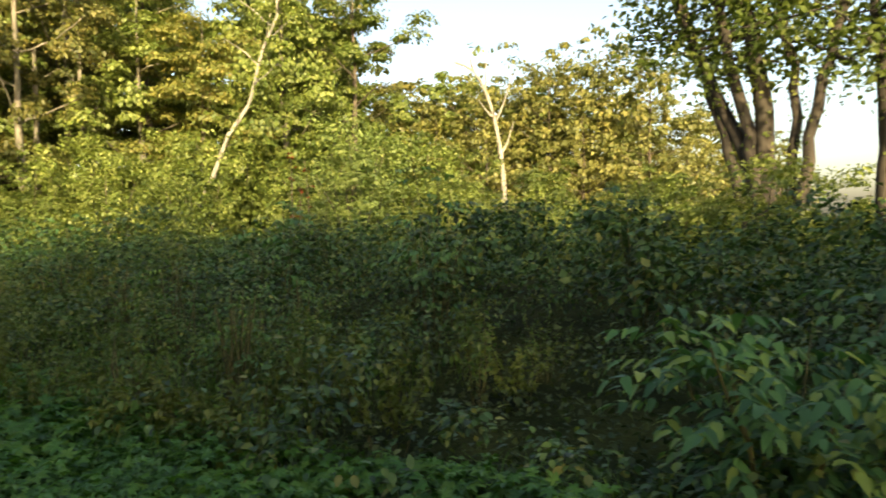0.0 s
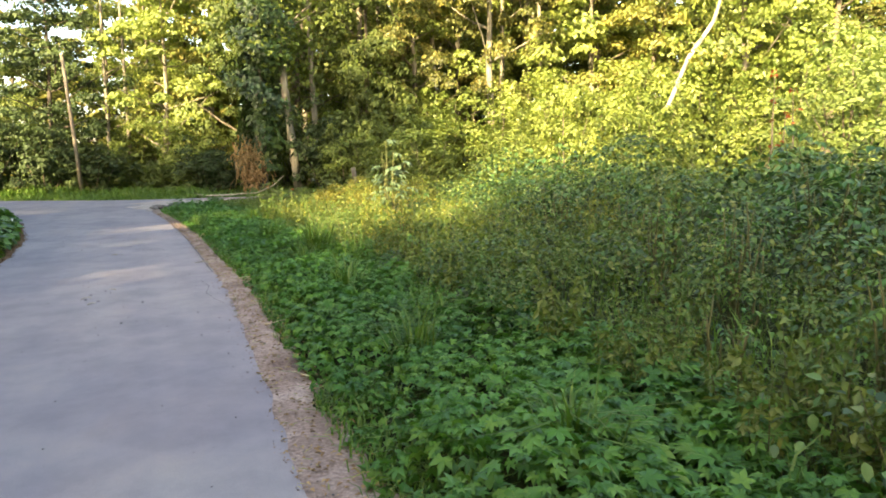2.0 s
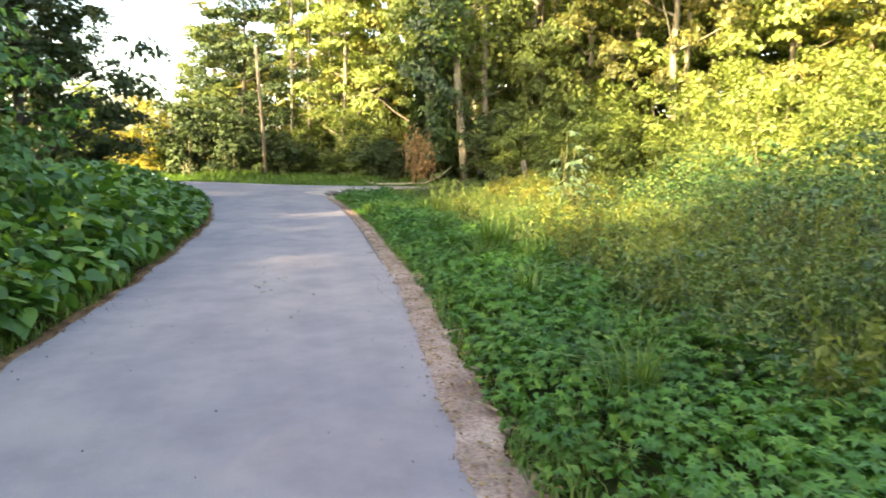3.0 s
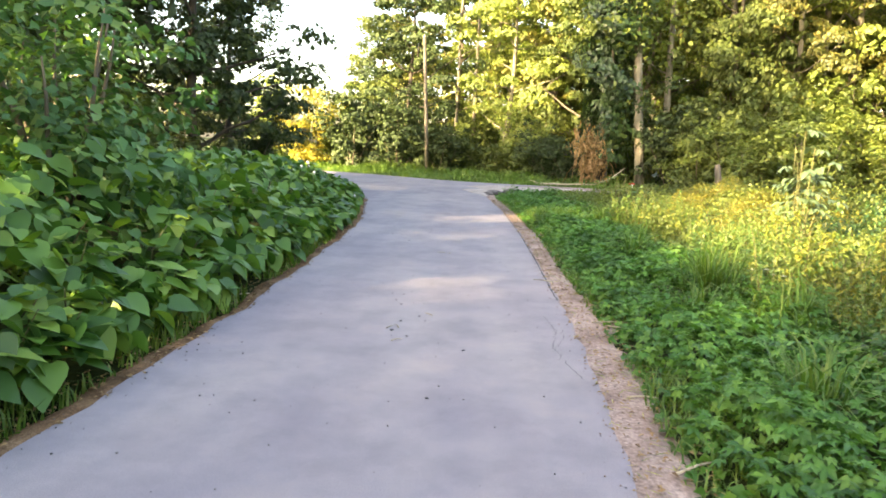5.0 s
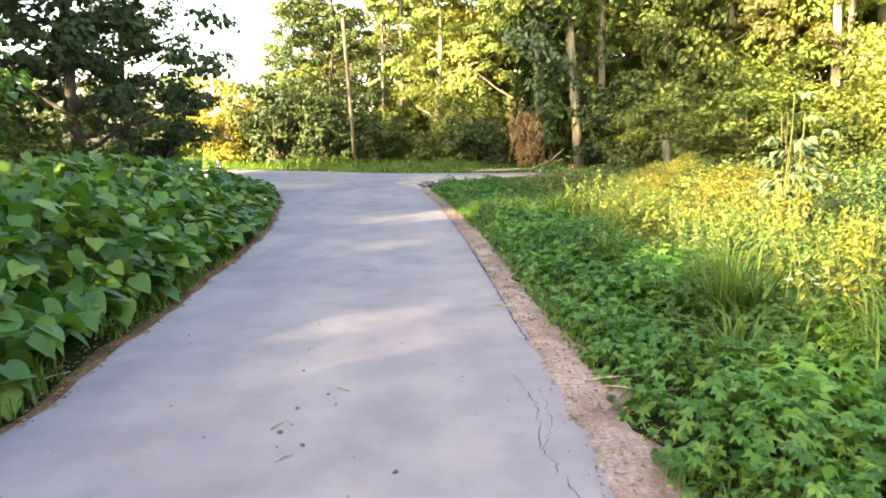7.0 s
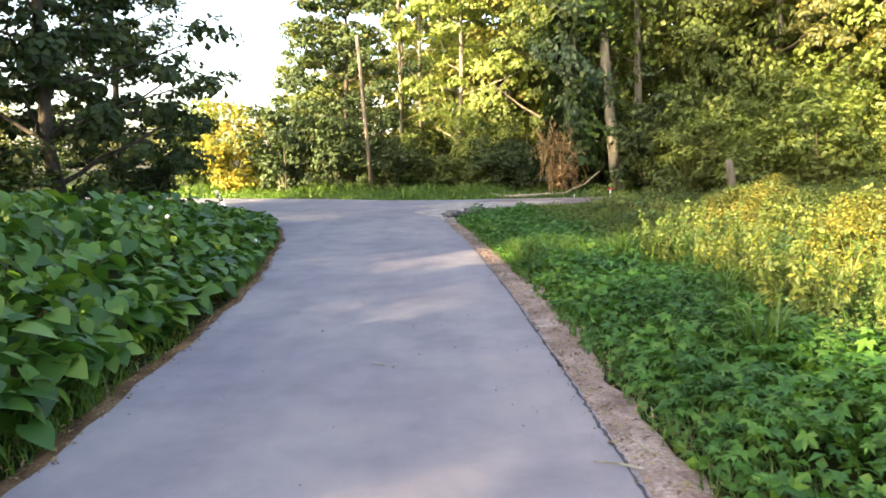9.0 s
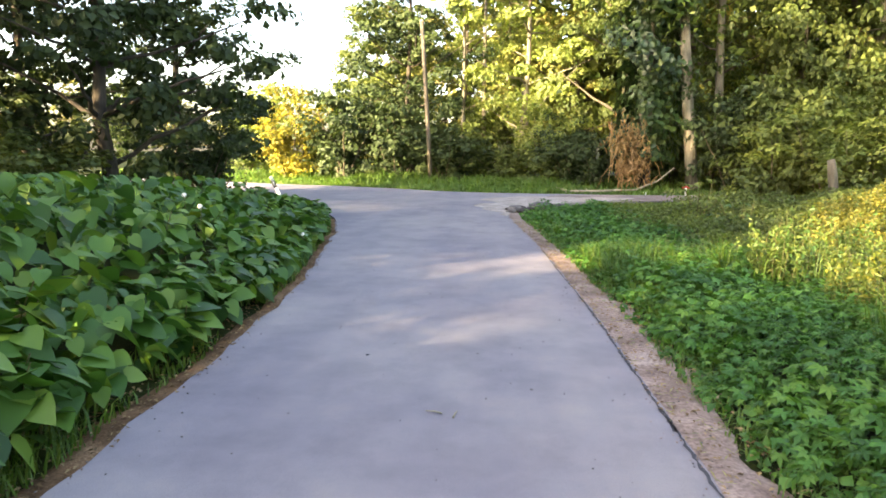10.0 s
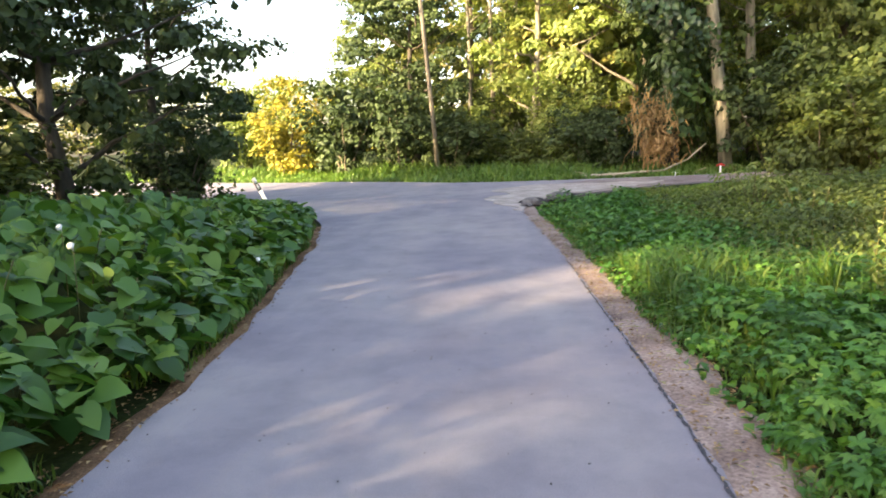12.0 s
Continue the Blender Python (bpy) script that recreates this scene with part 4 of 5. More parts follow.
for i in range(16):
    x, y = (-0.55 + rng.normal() * 0.16, 4.75 + rng.normal() * 0.5) if i < 10 else (rng.uniform(-1.6, 0.4), rng.uniform(2.5, 13))
    if i % 3:
        rock("pebble", x, y, 0.0, rng.uniform(0.008, 0.015), 50 + i, M_CRACK if i % 2 else M_STONE, "small dark crumb on the asphalt", "crumbs on the lane")
    else:
        a = rng.uniform(0, 3.1)
        stick("small_twig", [(x, y, 0.008), (x + math.cos(a) * 0.05, y + math.sin(a) * 0.05, 0.014), (x + math.cos(a) * 0.1, y + math.sin(a) * 0.1, 0.008)], 0.006, "short bleached twig lying on the asphalt", "twigs on the lane", M_DRYWOOD)

# ---- plants with their own leaf shapes ----
def leaf_shape(wide, heart, drop):
    mid = np.array([(0, 0, 0), (0, 0.34, 0), (0, 0.70, 0), (0, 1.0, 0)])
    s = np.array([(0.62 * wide, -heart, 0), (wide, 0.24, 0), (0.70 * wide, 0.64, 0)])
    V = np.concatenate([mid, s, s * np.array([-1, 1, 1])])
    V[:, 2] = 0.22 * np.abs(V[:, 0]) - drop * V[:, 1] ** 2
    R = [[0, 4, 5], [0, 5, 1], [1, 5, 6], [1, 6, 2], [2, 6, 3]]
    Lf = [[a if a < 4 else a + 3 for a in t][::-1] for t in R]
    return V, np.array(R + Lf)


def shape_cloud(shape, C, yaw, tilt, size, roll=None):
    """Copies of a leaf shape joined in one mesh: yaw about z, tilt below the level, size in metres."""
    V, F = shape
    n = len(C)
    roll = np.zeros(n) if roll is None else roll
    cy, sy, ct, st, cr, sr = np.cos(yaw), np.sin(yaw), np.cos(tilt), np.sin(tilt), np.cos(roll), np.sin(roll)
    P = V[None] * np.broadcast_to(size, (n,))[:, None, None]
    x, y, z = P[..., 0], P[..., 1], P[..., 2]
    x, z = x * cr[:, None] + z * sr[:, None], -x * sr[:, None] + z * cr[:, None]
    y, z = y * ct[:, None] + z * st[:, None], -y * st[:, None] + z * ct[:, None]
    X = x * cy[:, None] - y * sy[:, None]
    Y = x * sy[:, None] + y * cy[:, None]
    W = np.stack([X, Y, z], -1) + C[:, None]
    return W.reshape(-1, 3), (np.arange(n)[:, None, None] * len(V) + F[None]).reshape(-1, 3)


def heart_shape(wide, heart, drop):
    mid = np.array([(0, 0, 0), (0, 0.22, 0), (0, 0.46, 0), (0, 0.72, 0), (0, 1.0, 0)])
    s = np.array([(0.45 * wide, -heart, 0), (0.88 * wide, 0.06, 0), (wide, 0.30, 0), (0.80 * wide, 0.56, 0), (0.36 * wide, 0.82, 0)])
    V = np.concatenate([mid, s, s * np.array([-1, 1, 1])])
    V[:, 2] = 0.20 * np.abs(V[:, 0]) - drop * V[:, 1] ** 2
    R = [[0, 5, 6], [0, 6, 1], [1, 6, 7], [1, 7, 2], [2, 7, 8], [2, 8, 3], [3, 8, 9], [3, 9, 4]]
    return V, np.array(R + [[a if a < 5 else a + 5 for a in t][::-1] for t in R])


HEART = heart_shape(0.43, 0.09, 0.20)


def small_leaf(wide, drop):
    V = np.array([(0, 0, 0), (0, 0.5, 0), (0, 1.0, 0), (0.8 * wide, 0.25, 0), (0.85 * wide, 0.6, 0), (-0.8 * wide, 0.25, 0), (-0.85 * wide, 0.6, 0)])
    V[:, 2] = 0.25 * np.abs(V[:, 0]) - drop * V[:, 1] ** 2
    return V, np.array([[0, 3, 1], [3, 4, 1], [1, 4, 2], [0, 1, 5], [5, 1, 6], [1, 2, 6]])


SMALL = small_leaf(0.34, 0.2)
LEAFLET = leaf_shape(0.23, 0.0, 0.22)
lobe = np.array([(0, 0, 0), (0.19, 0.52, 0.03), (0, 1, -0.18), (-0.19, 0.52, 0.03), (0.66, 0.68, -0.12), (0.44, 0.16, 0.04), (-0.66, 0.68, -0.12), (-0.44, 0.16, 0.04)])
palm_v, palm_f = [(0, 0, 0)], []
for k, (az, ln) in enumerate(((-1.75, 0.55), (-0.85, 0.85), (0.0, 1.05), (0.85, 0.85), (1.75, 0.55))):
    d, q = np.array([math.sin(az), math.cos(az), 0]), np.array([math.cos(az), -math.sin(az), 0])
    palm_v += [tuple(d * ln * 0.5 + q * 0.20 + (0, 0, 0.05)), tuple(d * ln - (0, 0, 0.16)), tuple(d * ln * 0.5 - q * 0.20 + (0, 0, 0.05))]
    palm_f += [[0, 3 * k + 2, 3 * k + 1], [0, 3 * k + 3, 3 * k + 2]]
PALM = (np.array(palm_v), np.array(palm_f))
LOBED = (lobe, np.array([[0, 1, 2], [0, 2, 3], [0, 5, 4], [0, 4, 1], [0, 3, 6], [0, 6, 7]]))


def domes(cx, cy, cz, R, per, r, inner=0.55):
    """Points over many small rounded bushes: places and the ways they face."""
    n = len(cx) * per
    k = np.repeat(np.arange(len(cx)), per)
    way = unit(r.normal(size=(n, 3)))
    way[:, 2] = np.abs(way[:, 2]) * 1.2 - 0.1
    way = unit(way)
    rad = R[k] * r.uniform(inner, 1.1, n)
    C = np.c_[cx[k], cy[k], cz[k]] + way * rad[:, None] * np.array([1, 1, 0.85])
    C[:, 2] = np.maximum(C[:, 2], 0.02)
    return C, way


def knot_height(x, y):
    edge = np.clip((left_x(y) - 0.10 - x) / 1.35, 0, 1)
    top = np.interp(y, [-4, 3, 7.5, 10.5, 13, 16, 18, 20, 23], [1.3, 1.35, 1.30, 1.14, 1.06, 0.95, 0.72, 0.50, 0.38])
    return (0.18 + (top - 0.18) * edge ** 0.8) * np.clip(0.96 + 0.24 * smooth_noise(x, y, 2.0, 15) + 0.20 * smooth_noise(x, y, 5.5, 14), 0.5, 1.14)


kr = np.random.default_rng(16)
n = 11000
ky = kr.uniform(-5, 23, n)
kx = left_x(ky) - 0.18 - kr.uniform(0, 1, n) ** 1.3 * np.interp(ky, [19, 23], [5.2, 3.0])
kh = knot_height(kx, ky)
kz = kh * (1 - 0.55 * kr.uniform(0, 1, n) ** 2)
yaw = np.where(kr.uniform(0, 1, n) < 0.65, -np.pi / 2 + kr.normal(size=n) * 0.9, kr.uniform(0, 2 * np.pi, n))
stuff("knotweed_mass", *shape_cloud(HEART, np.c_[kx, ky, kz], yaw, 0.45 + kr.normal(size=n) * 0.38, 0.18 * kr.uniform(0.6, 1.3, n), kr.normal(size=n) * 0.35), L_KNOTS,
      "dense bank of large heart-shaped green leaves", "plants")
heart_meshes = []
for k in range(3):
    V, F = heart_shape(0.39 + 0.03 * k, 0.07 + 0.02 * k, 0.14 + 0.08 * k)
    heart_meshes.append(np_mesh("knotweed_leaf", V, F, L_KNOT))
for i in range(96):
    y = -1 + 22.5 * (i + kr.uniform(0, 1)) / 96
    x = float(left_x(y)) - 0.33 - kr.uniform(0, 1) ** 1.5 * 1.1
    h = float(knot_height(np.array(x), np.array(y))) * kr.uniform(0.9, 1.12)
    plant = tagged(new("knotweed"), "leafy knotweed shoot leaning over the lane edge", "plant", "knotweed by the lane")
    arch = min(0.3, 0.28 * h) * kr.uniform(0.5, 1.1)
    P = np.array([(0, 0, 0), (arch * 0.15, 0, h * 0.4), (arch * 0.5, kr.normal() * 0.04, h * 0.75), (arch, kr.normal() * 0.06, h)])
    P = curve_line(P, h / 9)
    shoot = part("stem", np_mesh("stem", *tube(P, np.linspace(0.009, 0.004, len(P)), 5), M_STEM), plant)
    m = 15
    for k in range(m):
        u = 0.3 + 0.7 * (k + 1) / m
        q = P[min(len(P) - 1, int(u * (len(P) - 1)))]
        lf = new("leaf", heart_meshes[k % 3])
        lf.parent = shoot
        a = -90 + (62 if k % 2 else -62) + kr.normal() * 38
        s_ = 0.19 * kr.uniform(0.7, 1.3) * (0.75 if k == m - 1 else 1)
        lf.matrix_basis = Matrix.Translation(Vector(q)) @ Euler((radians(-12 + kr.normal() * 18), radians(kr.normal() * 16), radians(a)), "ZYX").to_matrix().to_4x4() @ Matrix.Translation((0, 0.05, 0)) @ Matrix.Diagonal((s_, s_, s_, 1))
    plant.matrix_basis = pose(x, y, -0.04, 0, 0, kr.normal() * 30)

# white bindweed flowers on the knotweed
for x, y in ((-3.2, 11.9), (-3.55, 12.3), (-2.95, 14.6)):
    z = float(knot_height(np.array(x), np.array(y)))
    fl = tagged(new("bindweed_flower"), "white trumpet flower standing above the leaves", "flower", "white flowers on the knotweed")
    part("stalk", np_mesh("stalk", *tube(np.array([(0, 0, 0), (0.02, 0, z * 0.6), (0.04, 0, z + 0.1)]), [0.004, 0.004, 0.003], 5), M_STEM), fl)
    part("bloom", np_mesh("bloom", *tube(np.array([(0.04, 0, z + 0.09), (0.045, -0.015, z + 0.12), (0.05, -0.04, z + 0.135)]), [0.004, 0.008, 0.026], 10), M_PETAL), fl, "white petals")
    fl.matrix_basis = Matrix.Translation((x, y, -0.04))

# ---- the right-hand verge and the bramble bank ----
def verge_height(x, y):
    u = x - right_x(y) - 0.30
    return np.clip(u / 0.45, 0.05, 1) * (0.33 + 0.10 * smooth_noise(x, y, 2.6, 17))


def bank_height(x, y):
    rise = np.interp(x, [2.2, 3.4, 6.0, 9.0, 13.0, 18.0], [0.30, 0.62, 1.10, 1.35, 1.15, 0.5])
    low = np.clip((y - 6.5) / 3.0, 0, 1) * np.clip((8.5 - x) / 3.0, 0, 1)
    rise = rise * (1 - 0.45 * low)
    dip = np.clip((y - 13.5) / 3.5, 0, 1)
    rise = rise * (1 - dip) + (0.30 + 0.03 * np.clip(x - 2, 0, 12)) * dip
    return rise * (1 + 0.36 * smooth_noise(x, y, 1.3, 19) + 0.14 * smooth_noise(x, y, 2.9, 21) + 0.22 * smooth_noise(x, y, 4.0, 20))


vr = np.random.default_rng(18)


def facing(way, r):
    """Yaw and tilt of leaves that lean out the way their bush faces."""
    n = len(way)
    return np.arctan2(-way[:, 0], way[:, 1]) + r.normal(size=n) * 0.8, 0.9 - 1.0 * way[:, 2] + r.normal(size=n) * 0.3


n = 1900
vy = -7 + 29 * vr.uniform(0, 1, n) ** 1.1
vx = right_x(vy) + 0.37 + 0.07 * smooth_noise(vy * 2.5, vy * 0, 1.0, 29) + 2.0 * vr.uniform(0, 1, n) ** 0.9
thin = vr.uniform(0, 1, n) < np.interp(vy, [10.5, 14.0], [1.0, 0.25])
vx, vy = vx[thin], vy[thin]
n = len(vx)
vh = verge_height(vx, vy)
C, way = domes(vx, vy, vh * 0.45, 0.06 + vh * 0.42 * vr.uniform(0.7, 1.2, n), 23, vr)
yw, tl = facing(way, vr)
m = len(C)
hs, hr = 0.060 * vr.uniform(0.6, 1.35, m) * (1 + 0.3 * smooth_noise(C[:, 0], C[:, 1], 1.8, 30)), vr.normal(size=m) * 0.3
near = C[:, 1] < 11
stuff("verge_herbs", *join([shape_cloud(sh, C[k], yw[k], tl[k], hs[k], hr[k]) for sh, k in ((PALM, near), (LOBED, ~near))]),
      L_HERB, "low bright green ground cover along the lane", "plants")

n = 20000
fy_ = -7 + 29 * vr.uniform(0, 1, n)
fx_ = right_x(fy_) + 0.27 + 2.3 * vr.uniform(0, 1, n)
stuff("verge_floor", *leaf_cloud(np.c_[fx_, fy_, verge_height(fx_, fy_) * vr.uniform(0.05, 0.6, n)], 0.07, vr, 0.7), L_HERB, "small shaded leaves under the ground cover", "plants")
n = 630
by = np.r_[vr.uniform(-10, 15, 600), vr.uniform(-7.0, -2.0, 30)]
bx = np.r_[2.3 + 6.5 * vr.uniform(0, 1, 600) ** 0.85, vr.uniform(2.5, 3.7, 30)]
bh = bank_height(bx, by)
hold = (smooth_noise(bx, by, 1.1, 23) > -0.15) | (np.arange(n) >= 600)
bx, by, bh = bx[hold], by[hold], bh[hold]
n = len(bx)
bh = bh * vr.uniform(0.62, 1.22, n)
R = vr.uniform(0.22, 0.72, n) * np.clip(bh / 0.7, 0.5, 1.2)
C, way = domes(bx, by, np.maximum(bh - R * 0.9, 0.05), R, 115, vr, 0.74)
yw, tl = facing(way, vr)
m = len(C)
stuff("bramble_bank", *shape_cloud(SMALL, C, yw, tl, 0.054 * vr.uniform(0.5, 1.5, m), vr.normal(size=m) * 0.4),
      L_BRAMBLE, "tangled bank of brambles and nettles in shade", "brambles")
n = 1900
by = vr.uniform(-16, 24, n)
bx = 7.6 + 12.0 * vr.uniform(0, 1, n)
bh = bank_height(bx, by)
R = vr.uniform(0.3, 0.75, n) * np.clip(bh / 0.9, 0.4, 1.1)
C, way = domes(bx, by, np.maximum(bh - R * 0.9, 0.05), R, 32, vr)
stuff("bramble_field", *leaf_cloud(C, 0.115, vr, 0.5, way), L_BRAMBLE, "wide field of overgrown brambles and weeds", "brambles")
# floor leaves coloured dark so the hollows between brambles read as shade
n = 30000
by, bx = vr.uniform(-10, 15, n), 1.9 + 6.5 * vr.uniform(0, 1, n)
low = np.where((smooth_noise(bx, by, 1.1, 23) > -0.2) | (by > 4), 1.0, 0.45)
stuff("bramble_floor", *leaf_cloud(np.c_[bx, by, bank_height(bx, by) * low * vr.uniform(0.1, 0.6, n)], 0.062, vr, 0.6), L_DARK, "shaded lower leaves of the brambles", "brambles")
n = 330
by = vr.uniform(-2.5, 10.5, n)
bx = right_x(by) + 1.75 + 1.9 * vr.uniform(0, 1, n)
ok = smooth_noise(bx, by, 1.2, 66) > -0.1
bx, by = bx[ok], by[ok]
R = vr.uniform(0.12, 0.30, len(bx))
C, way = domes(bx, by, np.maximum(bank_height(bx, by) * vr.uniform(0.8, 1.25, len(bx)) - R * 0.5, 0.05), R, 56, vr)
stuff("olive_weeds", *leaf_cloud(C, 0.034, vr, 0.5, way), L_WEED, "fine olive-green weeds between verge and brambles", "weeds")
n = 30000
by = vr.uniform(0.5, 24, n)
bx = np.maximum(right_x(np.minimum(by, 22)) + 1.9, 2.2) + 7.5 * vr.uniform(0, 1, n)
bz = bank_height(bx, by) * (1.45 - 0.8 * vr.uniform(0, 1, n) ** 1.5) * np.interp(by, [16, 21, 24], [1, 0.7, 0.35])
keep = (smooth_noise(bx, by, 1.0, 61) > 0.25) | (by > 12)
stuff("weed_patch", *leaf_cloud(np.c_[bx, by, bz][keep], 0.05, vr, 0.5), L_GREEN, "mixed tall weeds in broken sun", "weeds")


# sun patch strengthened by colour: scattered yellow leaves over the weeds
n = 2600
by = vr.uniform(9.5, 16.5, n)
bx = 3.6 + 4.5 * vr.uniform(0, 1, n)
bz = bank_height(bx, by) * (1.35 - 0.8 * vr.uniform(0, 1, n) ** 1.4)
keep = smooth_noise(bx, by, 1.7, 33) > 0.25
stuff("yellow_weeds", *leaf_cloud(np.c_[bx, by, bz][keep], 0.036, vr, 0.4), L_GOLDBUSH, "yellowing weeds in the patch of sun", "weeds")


def grass_field(name, n, xf, y0, y1, h, mat, label, width=0.008, bend=0.5, seed=40):
    r = np.random.default_rng(seed)
    y = r.uniform(y0, y1, n)
    x = xf(y, r.uniform(0, 1, n))
    keep = smooth_noise(x, y, 2.4, seed) > -0.55
    x, y = x[keep], y[keep]
    hh = h * (1 + 0.4 * smooth_noise(x, y, 1.4, seed + 1)) * np.interp(y, [14, 18, 21, 27], [1.0, 0.7, 0.2, 0.15])
    stuff(name, *blade_cloud(np.c_[x, y, ground_z(x, y)], hh, r, width, bend), mat, label, "grass")


grass_field("verge_grass", 14000, lambda y, u: right_x(np.minimum(y, 22)) + 0.24 + 0.56 * u ** 0.75, -7, 22.5, 0.11, L_GRASS, "short green grass fringing the sandy edge", 0.005, 0.95, 40)
grass_field("corner_grass", 27000, lambda y, u: right_x(np.minimum(y, 22)) + 0.5 + np.clip(y - 21.5, 0, 9) * 0.9 + (6.5 - np.clip(y - 21.5, 0, 9)) * u ** 1.35, 11.0, 26.5, 0.26, L_GRASS, "fresh green grass at the corner of the lane", 0.009, 0.95, 42)
grass_field("verge_turf", 6500, lambda y, u: right_x(y) + 0.45 + 2.4 * u, -7, -1.5, 0.2, L_GRASS, "short rough grass at the foot of the brambles", 0.006, 0.8, 45)
grass_field("bank_grass", 6500, lambda y, u: 2.3 + 3.9 * u, -2.5, 13, 0.45, L_GRASS, "long green grass blades among the weeds", 0.006, 0.7, 44)
grass_field("dry_grass", 1300, lambda y, u: 2.9 + 5.0 * u, 9.0, 16.5, 0.55, L_DRYGRASS, "tall dry grass catching low sun", 0.006, 0.5, 46)
n = 560
by = vr.uniform(14.2, 21.6, n)
bx = 2.2 + 6.5 * vr.uniform(0, 1, n)
R = vr.uniform(0.16, 0.36, n)
tall = np.interp(bx, [2.2, 3.6, 6, 9], [0.22, 0.5, 0.75, 0.8]) * (1 + 0.35 * smooth_noise(bx, by, 1.6, 57)) * np.interp(by, [19.5, 21.6], [1, 0.5])
C, way = domes(bx, by, np.maximum(tall - R, 0.02), R, 36, vr)
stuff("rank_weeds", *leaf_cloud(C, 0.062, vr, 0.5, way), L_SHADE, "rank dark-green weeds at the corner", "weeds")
grass_field("left_grass", 9000, lambda y, u: left_x(y) - 0.10 - 0.5 * u, -6, 22, 0.15, L_GRASS, "short grass under the knotweed", 0.006, 0.6, 48)
FAR_X, FAR_Y = np.array([-45, -22, -10.2, -6.8, -4.1, -1.6, 1.7, 6.3, 12, 30.0]), np.array([53, 42.5, 35.6, 34.1, 32.4, 30.7, 30.0, 29.8, 30.6, 31.2])
r_ = np.random.default_rng(49)
n = 26000
fx = r_.uniform(-24, 14, n)
fy = np.interp(fx, FAR_X, FAR_Y) + 0.15 + r_.uniform(0, 1, n) ** 1.2 * 4.5
fh = (0.16 + 0.16 * np.clip(fy - np.interp(fx, FAR_X, FAR_Y) - 0.6, 0, 3)) * (1 + 0.3 * smooth_noise(fx, fy, 1.0, 50))
stuff("far_verge_grass", *blade_cloud(np.c_[fx, fy, ground_z(fx, fy)], fh * 0.9, r_, 0.022, 0.7), L_FARGRASS, "bright grass strip beyond the lane", "grass")
# undergrowth leaves coloured near-black for the shade under the trees
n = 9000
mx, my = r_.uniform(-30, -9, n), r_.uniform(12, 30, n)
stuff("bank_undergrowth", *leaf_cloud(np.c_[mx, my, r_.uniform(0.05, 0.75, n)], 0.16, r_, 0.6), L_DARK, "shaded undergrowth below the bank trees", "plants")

# leaf litter on the two edges
n = 4600
ly_ = r_.uniform(-6, 20, n)
side = r_.uniform(0, 1, n) < 0.5
lx_ = np.where(side, left_x(ly_) - 0.30 * r_.uniform(-0.15, 1, n), right_x(ly_) + 0.42 * r_.uniform(-0.08, 1, n))
stuff("leaf_litter", *leaf_cloud(np.c_[lx_, ly_, np.full(n, 0.012)], 0.034, r_, 3.0, slim=0.25), L_LITTER, "dry leaves and chaff on the lane edges", "litter")

g_ = np.random.default_rng(63)
OCTA = (np.array([(1, 0, 0), (-1, 0, 0), (0, 1, 0), (0, -1, 0), (0, 0, 0.6), (0, 0, -0.6)], float),
        np.array([[0, 2, 4], [2, 1, 4], [1, 3, 4], [3, 0, 4], [2, 0, 5], [1, 2, 5], [3, 1, 5], [0, 3, 5]]))
n = 900
gy_ = g_.uniform(-5, 20, n)
side = g_.uniform(0, 1, n)
gx_ = np.where(side < 0.35, right_x(gy_) + g_.normal(size=n) * 0.16 + 0.12, np.where(side < 0.6, left_x(gy_) + np.abs(g_.normal(size=n)) * 0.14 - 0.05, g_.uniform(-2.0, 0.7, n)))
stuff("road_gravel", *shape_cloud(OCTA, np.c_[gx_, gy_, np.full(n, 0.006)], g_.uniform(0, 6, n), g_.normal(size=n) * 0.3, g_.uniform(0.003, 0.009, n)), M_STONE, "fine loose gravel scattered on the lane", "gravel")
n = 1700
ey_ = g_.uniform(-6, 22, n)
ex_ = right_x(ey_) + g_.normal(size=n) * 0.05 + 0.03
stuff("edge_crumbs", *shape_cloud(OCTA, np.c_[ex_, ey_, np.full(n, 0.004)], g_.uniform(0, 6, n), g_.normal(size=n) * 0.3, g_.uniform(0.003, 0.008, n)), M_SAND, "sandy crumbs along the broken asphalt edge", "gravel")
n = 1000
cy_ = g_.uniform(-5, 20, n)
cx_ = right_x(cy_) + g_.uniform(-0.02, 0.42, n)
stuff("verge_chaff", *leaf_cloud(np.c_[cx_, cy_, np.full(n, 0.014)], 0.075, g_, 4.0, slim=0.05, fold=0.03), L_DRYGRASS, "dry straw scattered on the sandy edge", "litter")

